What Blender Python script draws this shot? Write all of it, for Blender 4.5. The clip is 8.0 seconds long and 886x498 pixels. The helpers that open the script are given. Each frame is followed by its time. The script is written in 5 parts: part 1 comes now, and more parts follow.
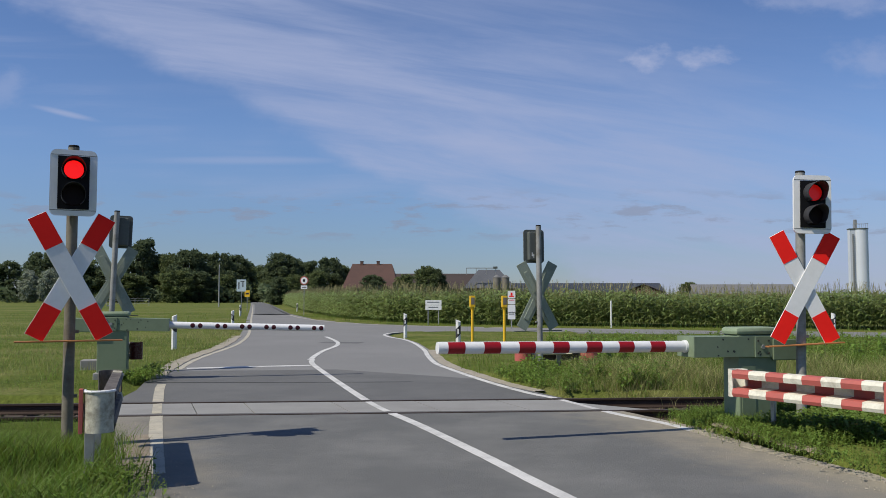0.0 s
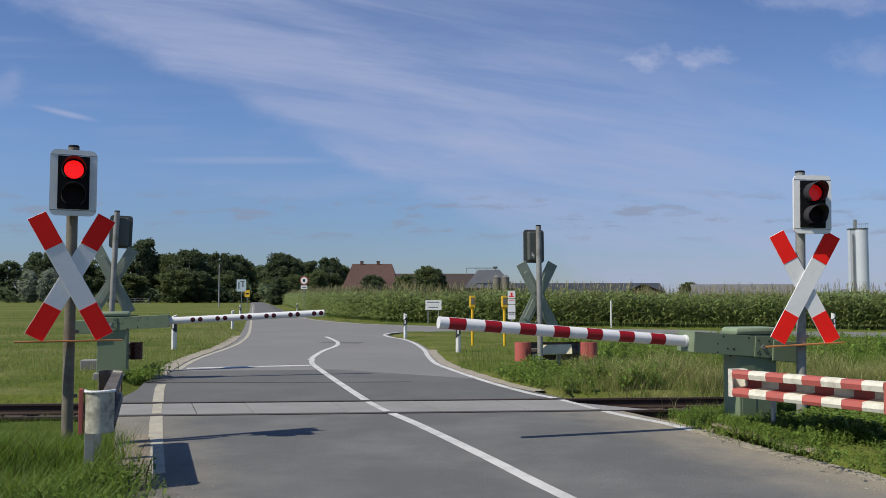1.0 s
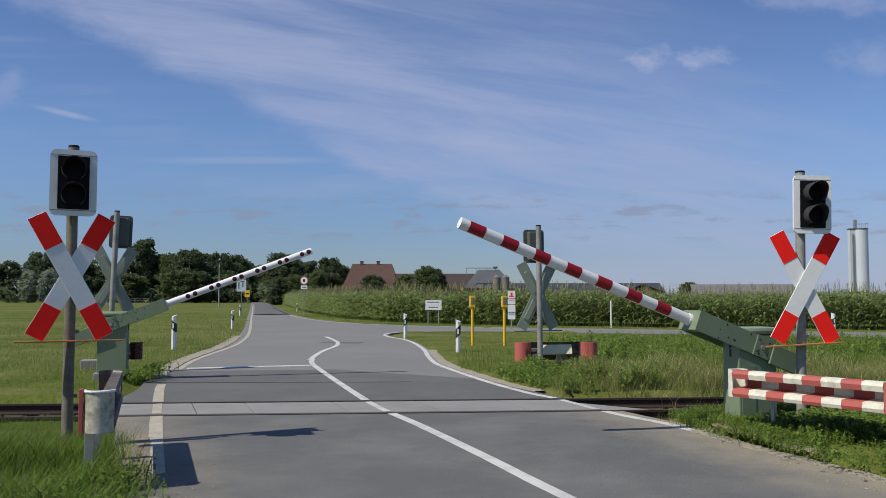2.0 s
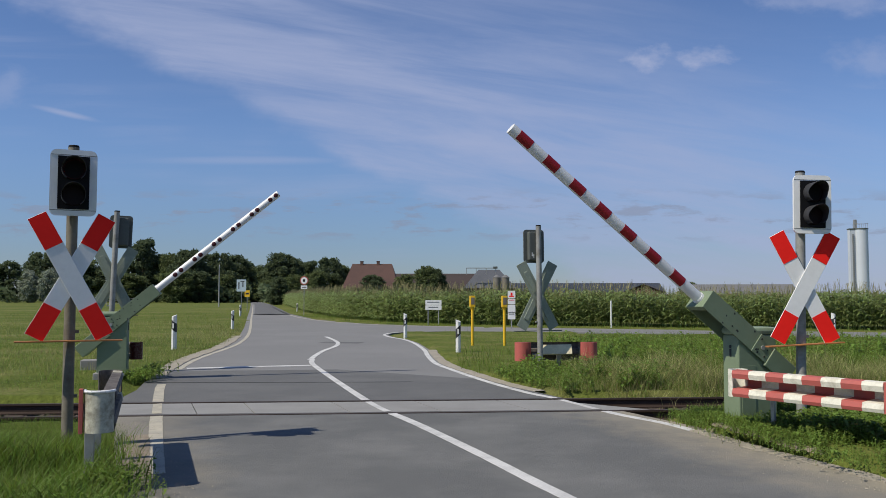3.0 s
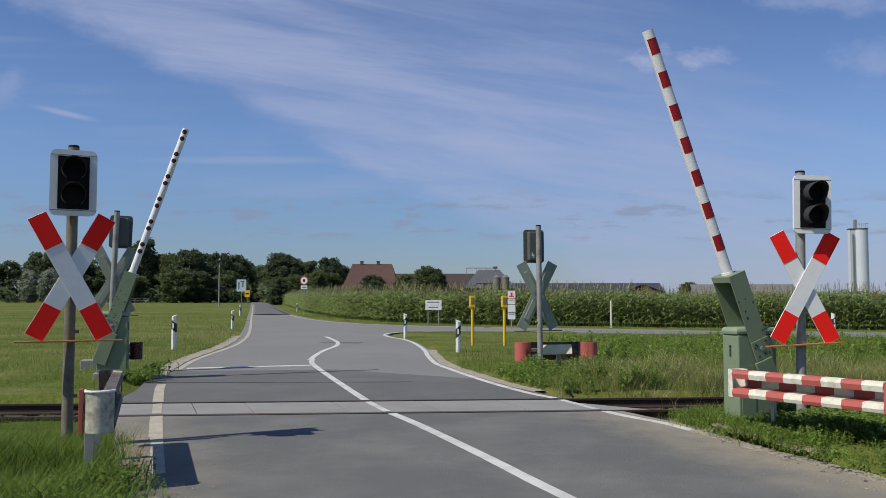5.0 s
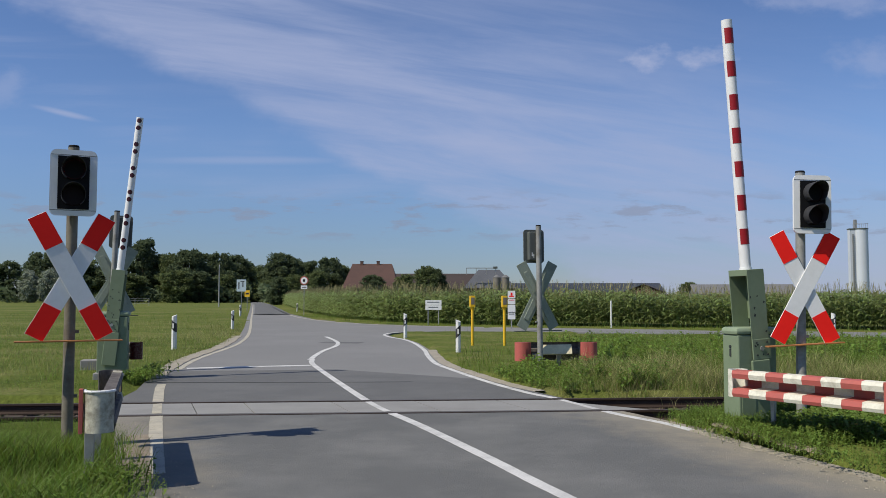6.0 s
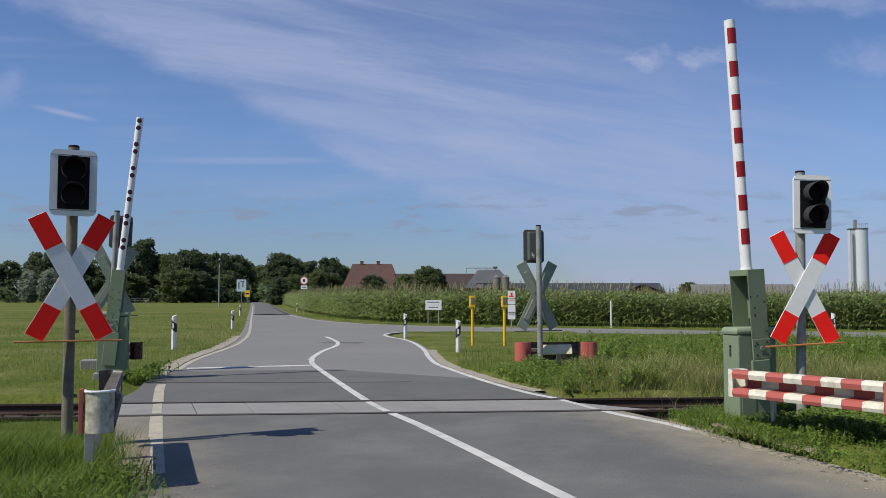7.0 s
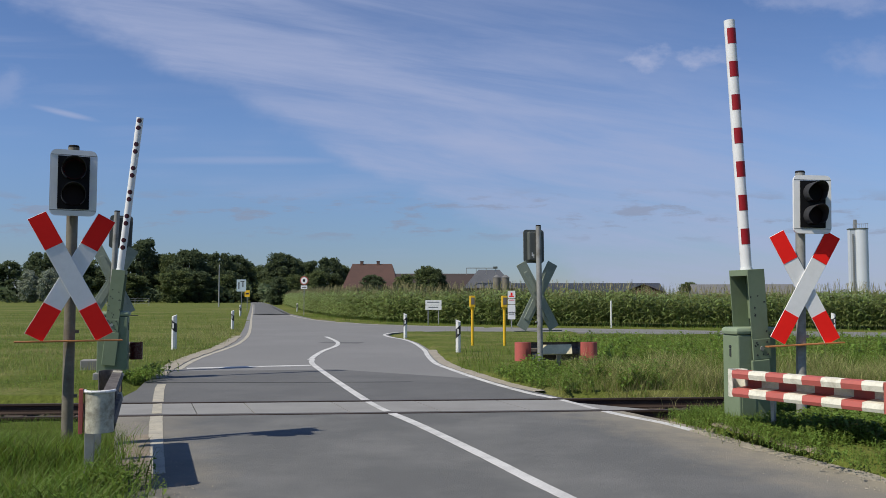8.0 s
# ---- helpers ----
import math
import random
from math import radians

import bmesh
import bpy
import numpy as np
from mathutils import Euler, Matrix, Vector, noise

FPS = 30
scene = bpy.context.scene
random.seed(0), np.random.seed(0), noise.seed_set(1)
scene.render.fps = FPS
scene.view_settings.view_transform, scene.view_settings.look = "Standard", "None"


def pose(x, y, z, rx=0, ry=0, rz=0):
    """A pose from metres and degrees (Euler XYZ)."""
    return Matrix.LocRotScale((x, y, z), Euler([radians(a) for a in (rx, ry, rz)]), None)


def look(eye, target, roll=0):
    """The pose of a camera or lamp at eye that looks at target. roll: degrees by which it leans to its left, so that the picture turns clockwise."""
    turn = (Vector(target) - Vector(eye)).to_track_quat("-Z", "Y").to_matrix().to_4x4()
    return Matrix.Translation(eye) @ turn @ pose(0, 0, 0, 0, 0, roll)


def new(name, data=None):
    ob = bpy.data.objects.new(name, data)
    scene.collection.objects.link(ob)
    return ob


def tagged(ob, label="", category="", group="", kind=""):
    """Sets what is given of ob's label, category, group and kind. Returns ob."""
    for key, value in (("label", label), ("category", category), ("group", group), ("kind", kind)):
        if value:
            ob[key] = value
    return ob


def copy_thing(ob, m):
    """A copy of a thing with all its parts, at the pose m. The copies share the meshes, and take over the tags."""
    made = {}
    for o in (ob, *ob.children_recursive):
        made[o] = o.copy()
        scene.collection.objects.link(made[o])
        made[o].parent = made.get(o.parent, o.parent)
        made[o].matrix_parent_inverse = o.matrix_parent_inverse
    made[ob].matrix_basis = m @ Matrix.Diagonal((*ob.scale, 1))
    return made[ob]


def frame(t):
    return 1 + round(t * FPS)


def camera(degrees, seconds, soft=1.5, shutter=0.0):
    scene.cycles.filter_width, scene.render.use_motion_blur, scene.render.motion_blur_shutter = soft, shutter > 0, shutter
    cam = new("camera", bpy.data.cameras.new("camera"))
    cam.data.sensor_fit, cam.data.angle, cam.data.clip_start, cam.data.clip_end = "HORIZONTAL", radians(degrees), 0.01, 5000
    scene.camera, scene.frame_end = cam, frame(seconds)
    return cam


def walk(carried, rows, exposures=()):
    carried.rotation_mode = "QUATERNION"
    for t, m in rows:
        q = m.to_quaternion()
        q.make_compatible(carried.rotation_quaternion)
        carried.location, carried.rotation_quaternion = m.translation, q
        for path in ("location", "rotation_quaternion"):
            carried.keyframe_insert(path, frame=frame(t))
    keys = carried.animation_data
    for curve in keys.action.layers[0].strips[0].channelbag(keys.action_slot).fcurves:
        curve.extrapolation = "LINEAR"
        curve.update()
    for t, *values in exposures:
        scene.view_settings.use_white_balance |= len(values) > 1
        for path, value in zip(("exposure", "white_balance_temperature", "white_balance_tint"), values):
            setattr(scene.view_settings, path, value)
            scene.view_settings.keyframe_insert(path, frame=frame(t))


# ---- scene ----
cam = camera(55.2, 8.0, soft=0.75)
EYE = pose(0, 0, 1.7, 93.24, 0, 0)
walk(cam, [(0.0, EYE), (8.0, EYE)], exposures=[(0.0, -0.05), (1.0, -0.05), (1.5, -0.07), (3.5, -0.09), (4.7, -0.09), (5.8, -0.05), (8.0, -0.05)])

# ---- world, sun ----
SUN_TO = Vector((-0.745, -0.41, 1.0)).normalized()
SUN_EL = math.asin(SUN_TO.z)
SUN_AZ = math.atan2(SUN_TO.x, SUN_TO.y)


def make_world():
    w = bpy.data.worlds.new("summer_sky")
    scene.world = w
    w.use_nodes = True
    nt = w.node_tree
    n, l = nt.nodes, nt.links
    bg = n["Background"]

    def mth(op, a, b=None, c=None, clamp=False):
        k = n.new("ShaderNodeMath")
        k.operation, k.use_clamp = op, clamp
        for i, q in enumerate((a, b, c)):
            if q is None:
                continue
            if isinstance(q, (int, float)):
                k.inputs[i].default_value = q
            else:
                l.new(q, k.inputs[i])
        return k.outputs[0]

    def ramp(v, a, b, lo=0.0, hi=1.0):
        k = n.new("ShaderNodeMapRange")
        k.interpolation_type = "SMOOTHSTEP"
        for key, q in (("From Min", a), ("From Max", b), ("To Min", lo), ("To Max", hi)):
            k.inputs[key].default_value = q
        l.new(v, k.inputs["Value"])
        return k.outputs[0]

    def nz(x, y, z, detail=6.0, rough=0.6, dist=0.0):
        cb = n.new("ShaderNodeCombineXYZ")
        for i, q in enumerate((x, y, z)):
            if isinstance(q, (int, float)):
                cb.inputs[i].default_value = q
            else:
                l.new(q, cb.inputs[i])
        t = n.new("ShaderNodeTexNoise")
        t.inputs["Scale"].default_value, t.inputs["Detail"].default_value = 1.0, detail
        t.inputs["Roughness"].default_value, t.inputs["Distortion"].default_value = rough, dist
        l.new(cb.outputs[0], t.inputs["Vector"])
        return t.outputs["Fac"]

    sky = n.new("ShaderNodeTexSky")
    sky.sky_type, sky.sun_disc = "NISHITA", False
    sky.sun_elevation, sky.sun_rotation = SUN_EL, SUN_AZ
    sky.altitude, sky.air_density, sky.dust_density, sky.ozone_density = 0, 1.0, 0.0, 3.0
    bg.inputs["Strength"].default_value = SKY_STRENGTH
    tint = n.new("ShaderNodeMix")
    tint.data_type, tint.blend_type = "RGBA", "MULTIPLY"
    tint.inputs["Factor"].default_value = 1.0
    l.new(sky.outputs[0], tint.inputs["A"])
    # cloud layers on a plane ahead: u across, v upwards
    tc = n.new("ShaderNodeTexCoord")
    sp = n.new("ShaderNodeSeparateXYZ")
    l.new(tc.outputs["Generated"], sp.inputs[0])
    dep = mth("MAXIMUM", mth("ABSOLUTE", sp.outputs[1]), 0.15)
    u, v = mth("DIVIDE", sp.outputs[0], dep), mth("DIVIDE", sp.outputs[2], dep)
    haze = n.new("ShaderNodeMix")
    haze.data_type = "RGBA"
    haze.inputs["A"].default_value, haze.inputs["B"].default_value = SKY_LOW, SKY_HIGH
    l.new(ramp(v, -0.05, 0.22), haze.inputs["Factor"])
    l.new(haze.outputs["Result"], tint.inputs["B"])
    along = mth("ADD", mth("MULTIPLY", u, 0.95), mth("MULTIPLY", v, -0.31))
    cross = mth("ADD", mth("MULTIPLY", u, 0.456), mth("MULTIPLY", v, 0.89))
    lift = mth("ADD", mth("MULTIPLY", u, 0.16), v)
    wob = nz(mth("MULTIPLY", u, 5.0), mth("MULTIPLY", v, 9.0), 1.3, 5)
    cr = mth("ADD", cross, mth("MULTIPLY", mth("SUBTRACT", wob, 0.5), 0.11))
    band = mth("MULTIPLY", ramp(cr, 0.078, 0.115), ramp(cr, 0.17, 0.52, 1.0, 0.0))
    fib = nz(mth("MULTIPLY", along, 3.0), mth("MULTIPLY", lift, 26.0), 0.4, 7, 0.62, 0.35)
    cirrus = mth("MULTIPLY", band, ramp(fib, 0.22, 0.75, 0.16, 0.8))
    fine = nz(mth("MULTIPLY", u, 2.2), mth("MULTIPLY", v, 34.0), 4.4, 6, 0.6, 0.3)
    patch = nz(mth("MULTIPLY", u, 2.4), mth("MULTIPLY", v, 6.0), 8.0, 3)
    streak = mth("MULTIPLY", ramp(fine, 0.45, 0.78, 0.0, 0.36), ramp(patch, 0.42, 0.66))
    puff_n = nz(mth("MULTIPLY", u, 24.0), mth("MULTIPLY", v, 40.0), 2.2, 6, 0.6)

    def blob(px, pv, ru, rv, amt):
        du, dv = mth("DIVIDE", mth("SUBTRACT", u, px), ru), mth("DIVIDE", mth("SUBTRACT", v, pv), rv)
        r = mth("SQRT", mth("ADD", mth("MULTIPLY", du, du), mth("MULTIPLY", dv, dv)))
        r = mth("ADD", r, mth("MULTIPLY", mth("SUBTRACT", puff_n, 0.5), -2.2))
        return ramp(r, -0.1, 1.15, amt, 0.0)

    puffs = None
    for q in ((0.243, 0.284, 0.044, 0.02, 0.9), (0.312, 0.286, 0.042, 0.02, 0.9), (-0.525, 0.25, 0.034, 0.028, 0.34),
              (0.48, 0.355, 0.14, 0.02, 0.45), (0.52, 0.282, 0.07, 0.03, 0.4), (-0.44, 0.36, 0.07, 0.02, 0.3)):
        k = blob(*q)
        puffs = k if puffs is None else mth("MAXIMUM", puffs, k)
    # a short vapour trail and two long thin streaks
    for px, pv, ru, rv, slope, amt in ((-0.45, 0.2185, 0.046, 0.005, 0.23, 0.6), (-0.23, 0.162, 0.15, 0.0065, 0.0, 0.34), (0.12, 0.224, 0.20, 0.012, -0.05, 0.36), (0.02, 0.19, 0.2, 0.016, -0.05, 0.22)):
        tu = mth("DIVIDE", mth("SUBTRACT", u, px), ru)
        tv = mth("DIVIDE", mth("SUBTRACT", mth("ADD", v, mth("MULTIPLY", mth("SUBTRACT", u, px), slope)), pv), rv)
        rr = mth("SQRT", mth("ADD", mth("MULTIPLY", tu, tu), mth("MULTIPLY", tv, tv)))
        rr = mth("ADD", rr, mth("MULTIPLY", mth("SUBTRACT", fine, 0.5), -1.2))
        puffs = mth("MAXIMUM", puffs, ramp(rr, 0.1, 1.1, amt, 0.0))
    low_n = nz(mth("MULTIPLY", u, 15.0), mth("MULTIPLY", v, 62.0), 6.1, 6, 0.6)
    low_b = mth("MULTIPLY", ramp(v, 0.06, 0.08), ramp(v, 0.105, 0.135, 1.0, 0.0))
    low = mth("MULTIPLY", mth("MULTIPLY", low_b, ramp(low_n, 0.51, 0.64)), 0.6)
    mixc = n.new("ShaderNodeMix")
    mixc.data_type = "RGBA"
    mixc.inputs["B"].default_value = CLOUD
    l.new(mth("MAXIMUM", mth("MAXIMUM", cirrus, streak), puffs), mixc.inputs["Factor"])
    l.new(tint.outputs["Result"], mixc.inputs["A"])
    mixl = n.new("ShaderNodeMix")
    mixl.data_type = "RGBA"
    mixl.inputs["B"].default_value = CLOUD_LOW
    l.new(low, mixl.inputs["Factor"])
    l.new(mixc.outputs["Result"], mixl.inputs["A"])
    l.new(mixl.outputs["Result"], bg.inputs["Color"])
    return w


SKY_STRENGTH = 0.085
SKY_LOW, SKY_HIGH = (0.44, 0.53, 0.765, 1), (0.88, 0.985, 1.26, 1)
CLOUD = (4.6, 5.3, 7.75, 1)
CLOUD_LOW = (3.1, 3.5, 4.75, 1)
make_world()
sun = new("sun", bpy.data.lights.new("sun", "SUN"))
sun.data.energy, sun.data.angle, sun.data.color = 4.7, radians(0.53), (1.0, 0.94, 0.82)
sun.matrix_world = look(SUN_TO * 50, (0, 0, 0))


# ---- materials ----
def srgb(h):
    c = [int(h[i:i + 2], 16) / 255 for i in (0, 2, 4)]
    return tuple(x / 12.92 if x <= 0.04045 else ((x + 0.055) / 1.055) ** 2.4 for x in c)


def mat(name, base, rough=0.7, metal=0.0, dirt=None, amount=0.5, big=1.5, fine=25.0, bump=0.15, island=0.0,
        bump_scale=None, translucent=0.0, spec=0.4, lo=0.42, hi=0.66):
    """Principled surface: base colour, stained towards `dirt` by broad and fine noise, with fine relief."""
    m = bpy.data.materials.new(name)
    m.use_nodes = True
    nt = m.node_tree
    n, l = nt.nodes, nt.links
    p = n["Principled BSDF"]
    p.inputs["Roughness"].default_value, p.inputs["Metallic"].default_value = rough, metal
    p.inputs["Specular IOR Level"].default_value = spec
    tc = n.new("ShaderNodeTexCoord")
    a, b = n.new("ShaderNodeTexNoise"), n.new("ShaderNodeTexNoise")
    for node, s, d in ((a, big, 5.0), (b, fine, 4.0)):
        node.inputs["Scale"].default_value, node.inputs["Detail"].default_value = s, d
        node.inputs["Roughness"].default_value = 0.62
        l.new(tc.outputs["Object"], node.inputs["Vector"])
    ra = n.new("ShaderNodeMapRange")
    ra.inputs["From Min"].default_value, ra.inputs["From Max"].default_value = lo, hi
    l.new(a.outputs["Fac"], ra.inputs["Value"])
    rb = n.new("ShaderNodeMapRange")
    rb.inputs["From Min"].default_value, rb.inputs["From Max"].default_value = 0.35, 0.7
    l.new(b.outputs["Fac"], rb.inputs["Value"])
    mul = n.new("ShaderNodeMath")
    mul.operation = "MULTIPLY_ADD"
    l.new(ra.outputs[0], mul.inputs[0])
    mul.inputs[1].default_value = 0.65
    sc = n.new("ShaderNodeMath")
    sc.operation = "MULTIPLY"
    l.new(rb.outputs[0], sc.inputs[0])
    sc.inputs[1].default_value = 0.35
    l.new(sc.outputs[0], mul.inputs[2])
    am = n.new("ShaderNodeMath")
    am.operation = "MULTIPLY"
    l.new(mul.outputs[0], am.inputs[0])
    am.inputs[1].default_value = amount
    mix = n.new("ShaderNodeMix")
    mix.data_type = "RGBA"
    mix.inputs["A"].default_value = (*base, 1)
    d = dirt if dirt else tuple(c * 0.6 for c in base)
    mix.inputs["B"].default_value = (*d, 1)
    l.new(am.outputs[0], mix.inputs["Factor"])
    out = mix.outputs["Result"]
    if island:
        geo = n.new("ShaderNodeNewGeometry")
        hsv = n.new("ShaderNodeHueSaturation")
        r = n.new("ShaderNodeMapRange")
        r.inputs["To Min"].default_value, r.inputs["To Max"].default_value = 1 - island, 1 + island
        l.new(geo.outputs["Random Per Island"], r.inputs["Value"])
        l.new(r.outputs[0], hsv.inputs["Value"])
        r2 = n.new("ShaderNodeMapRange")
        r2.inputs["To Min"].default_value, r2.inputs["To Max"].default_value = 0.5 - island * 0.06, 0.5 + island * 0.03
        l.new(geo.outputs["Random Per Island"], r2.inputs["Value"])
        l.new(r2.outputs[0], hsv.inputs["Hue"])
        l.new(out, hsv.inputs["Color"])
        out = hsv.outputs[0]
    l.new(out, p.inputs["Base Color"])
    rr = n.new("ShaderNodeMapRange")
    rr.inputs["To Min"].default_value, rr.inputs["To Max"].default_value = max(0, rough - 0.1), min(1, rough + 0.12)
    l.new(b.outputs["Fac"], rr.inputs["Value"])
    l.new(rr.outputs[0], p.inputs["Roughness"])
    if bump:
        bn = n.new("ShaderNodeBump")
        bn.inputs["Strength"].default_value, bn.inputs["Distance"].default_value = bump, 0.02
        if bump_scale:
            c = n.new("ShaderNodeTexNoise")
            c.inputs["Scale"].default_value, c.inputs["Detail"].default_value = bump_scale, 3
            l.new(tc.outputs["Object"], c.inputs["Vector"])
            l.new(c.outputs["Fac"], bn.inputs["Height"])
        else:
            l.new(b.outputs["Fac"], bn.inputs["Height"])
        l.new(bn.outputs[0], p.inputs["Normal"])
    if translucent:
        tr = n.new("ShaderNodeBsdfTranslucent")
        l.new(out, tr.inputs["Color"])
        ms = n.new("ShaderNodeMixShader")
        ms.inputs[0].default_value = translucent
        l.new(p.outputs[0], ms.inputs[1])
        l.new(tr.outputs[0], ms.inputs[2])
        l.new(ms.outputs[0], n["Material Output"].inputs["Surface"])
    return m


def glow(name, color, strength):
    m = bpy.data.materials.new(name)
    m.use_nodes = True
    p = m.node_tree.nodes["Principled BSDF"]
    p.inputs["Base Color"].default_value = (0.05, 0.002, 0.002, 1)
    p.inputs["Emission Color"].default_value = (*color, 1)
    p.inputs["Emission Strength"].default_value = strength
    p.inputs["Roughness"].default_value = 0.3
    return m


M_asphalt = mat("asphalt", (0.116, 0.117, 0.112), 0.9, dirt=(0.19, 0.188, 0.176), amount=1.0, big=0.7, fine=75, bump=0.6, bump_scale=150)


def add_dust(m, bands, colour):
    """Sandy dust blown onto the surface in bands x + k * y between a and b."""
    nt = m.node_tree
    n, l = nt.nodes, nt.links
    p = n["Principled BSDF"]
    src = p.inputs["Base Color"].links[0].from_socket
    tc = n.new("ShaderNodeTexCoord")
    sp = n.new("ShaderNodeSeparateXYZ")
    l.new(tc.outputs["Object"], sp.inputs[0])
    t = n.new("ShaderNodeTexNoise")
    t.inputs["Scale"].default_value, t.inputs["Detail"].default_value, t.inputs["Roughness"].default_value = 1.6, 7, 0.7
    l.new(tc.outputs["Object"], t.inputs["Vector"])
    for k, a, b, amt in bands:
        q = n.new("ShaderNodeMath")
        q.operation = "MULTIPLY_ADD"
        l.new(sp.outputs[1], q.inputs[0])
        q.inputs[1].default_value = k
        l.new(sp.outputs[0], q.inputs[2])
        w = n.new("ShaderNodeMath")
        w.operation = "MULTIPLY_ADD"
        l.new(t.outputs["Fac"], w.inputs[0])
        w.inputs[1].default_value = 2.2 * (1 if b > a else -1)
        l.new(q.outputs[0], w.inputs[2])
        r = n.new("ShaderNodeMapRange")
        s = 1.1 * (1 if b > a else -1)
        r.inputs["From Min"].default_value, r.inputs["From Max"].default_value = a + s, b + s
        r.inputs["To Max"].default_value = amt
        l.new(w.outputs[0], r.inputs["Value"])
        mx = n.new("ShaderNodeMix")
        mx.data_type = "RGBA"
        mx.inputs["B"].default_value = (*colour, 1)
        l.new(r.outputs[0], mx.inputs["Factor"])
        l.new(src, mx.inputs["A"])
        src = mx.outputs["Result"]
    l.new(src, p.inputs["Base Color"])


add_dust(M_asphalt, [(0.256, 4.75, 6.15, 1.0), (0.33, 0.75, -0.45, 0.6)], (0.30, 0.265, 0.20))
M_asphalt_dark = mat("asphalt_dark", (0.108, 0.108, 0.105), 0.9, dirt=(0.155, 0.154, 0.148), amount=0.8, big=0.7, fine=60, bump=0.35, bump_scale=140)
M_asphalt_far = mat("asphalt_far", (0.18, 0.177, 0.171), 0.92, dirt=(0.225, 0.221, 0.212), amount=0.7, big=0.25, fine=30, bump=0.25, bump_scale=90)
M_seam = mat("bitumen", (0.02, 0.02, 0.022), 0.6, amount=0.4)
M_concrete = mat("concrete", (0.26, 0.255, 0.24), 0.9, dirt=(0.18, 0.175, 0.165), amount=0.6, big=1.2, fine=40, bump=0.2)
M_roadpaint = mat("road_paint", (0.62, 0.61, 0.58), 0.75, dirt=(0.25, 0.25, 0.24), amount=0.65, big=2.0, fine=35, bump=0.1)
M_roadpaint_old = mat("old_road_paint", (0.47, 0.425, 0.32), 0.75, dirt=(0.24, 0.23, 0.21), amount=0.8, big=4, fine=40, bump=0.1)
M_sand = mat("sandy_verge", (0.36, 0.32, 0.25), 0.95, dirt=(0.22, 0.2, 0.16), amount=0.8, big=3, fine=40, bump=0.6)
M_ballast = mat("ballast", (0.078, 0.06, 0.046), 0.95, dirt=(0.018, 0.014, 0.012), amount=0.9, big=6, fine=22, bump=1.0)
M_rail = mat("rusty_rail", (0.05, 0.031, 0.022), 0.75, 0.2, dirt=(0.03, 0.02, 0.015), amount=0.7, big=3, fine=30)
M_railtop = mat("dull_rail", (0.085, 0.062, 0.05), 0.65, 0.4, dirt=(0.05, 0.04, 0.03), amount=0.5)
M_sleeper = mat("sleeper_wood", (0.07, 0.05, 0.038), 0.9, amount=0.6, big=4, fine=30, bump=0.5)
M_white = mat("white_enamel", (0.8, 0.8, 0.78), 0.4, dirt=(0.5, 0.5, 0.46), amount=0.25, big=4, fine=20, bump=0.03)
M_boomwhite = mat("boom_white", (0.76, 0.76, 0.75), 0.35, dirt=(0.5, 0.49, 0.46), amount=0.3, big=3, fine=18, bump=0.02)
M_red = mat("red_enamel", (0.93, 0.02, 0.014), 0.6, dirt=(0.82, 0.018, 0.013), amount=0.3, big=5, fine=20, bump=0.03, spec=0.15)
M_boomred = mat("red_foil", (0.29, 0.006, 0.011), 0.45, dirt=(0.21, 0.005, 0.010), amount=0.4, big=5, fine=20, bump=0.03)
M_fadedred = mat("faded_red_paint", (0.46, 0.105, 0.085), 0.6, dirt=(0.33, 0.10, 0.08), amount=0.7, big=7, fine=30, bump=0.1)
M_guardwhite = mat("chalky_white_paint", (0.74, 0.71, 0.59), 0.65, dirt=(0.36, 0.33, 0.24), amount=0.75, big=9, fine=35, bump=0.1, lo=0.5, hi=0.7)
M_grimywhite = mat("grimy_white_paint", (0.58, 0.56, 0.44), 0.75, dirt=(0.12, 0.10, 0.065), amount=1.0, big=5, fine=25, bump=0.15)
M_cream = mat("cream_board_paint", (0.74, 0.66, 0.44), 0.8, dirt=(0.42, 0.36, 0.22), amount=0.6, big=5, fine=25, bump=0.1)
M_soil = mat("dry_soil", (0.27, 0.225, 0.165), 0.95, dirt=(0.14, 0.11, 0.075), amount=0.8, big=4, fine=30, bump=0.6)
M_stone = mat("ballast_stone", (0.12, 0.095, 0.075), 0.95, dirt=(0.06, 0.045, 0.036), amount=0.8, big=3, fine=20, bump=0.3, island=0.4)
# rust and grime, with the shade on the beams put into the colour
M_grimeshade = mat("rusted_shaded_steel", (0.17, 0.15, 0.13), 0.75, 0.1, dirt=(0.05, 0.042, 0.036), amount=1.0, big=6, fine=22, bump=0.2)
M_reflector = mat("red_reflector", (0.055, 0.006, 0.008), 0.25, amount=0.3, bump=0)
M_green = mat("railway_green_paint", (0.185, 0.235, 0.145), 0.55, dirt=(0.13, 0.17, 0.10), amount=0.5, big=3, fine=20, bump=0.05)
M_greenlid = mat("light_green_lid", (0.25, 0.31, 0.2), 0.55, dirt=(0.18, 0.23, 0.14), amount=0.5, big=3, fine=20, bump=0.05)
M_greenchip = mat("chipped_dark", (0.035, 0.04, 0.035), 0.7, amount=0.4)
M_black = mat("matt_black", (0.007, 0.007, 0.008), 0.7, amount=0.3, bump=0.03, spec=0.15)
M_lens = mat("dark_lens", (0.012, 0.006, 0.006), 0.45, amount=0.2, bump=0, spec=0.12)
M_lampon = glow("red_lamp", (1.0, 0.006, 0.004), 0.95)
M_lampdim = glow("red_lamp_edge", (1.0, 0.006, 0.004), 0.24)
M_hood = mat("hood_grey", (0.035, 0.035, 0.038), 0.55, amount=0.4, bump=0.03)
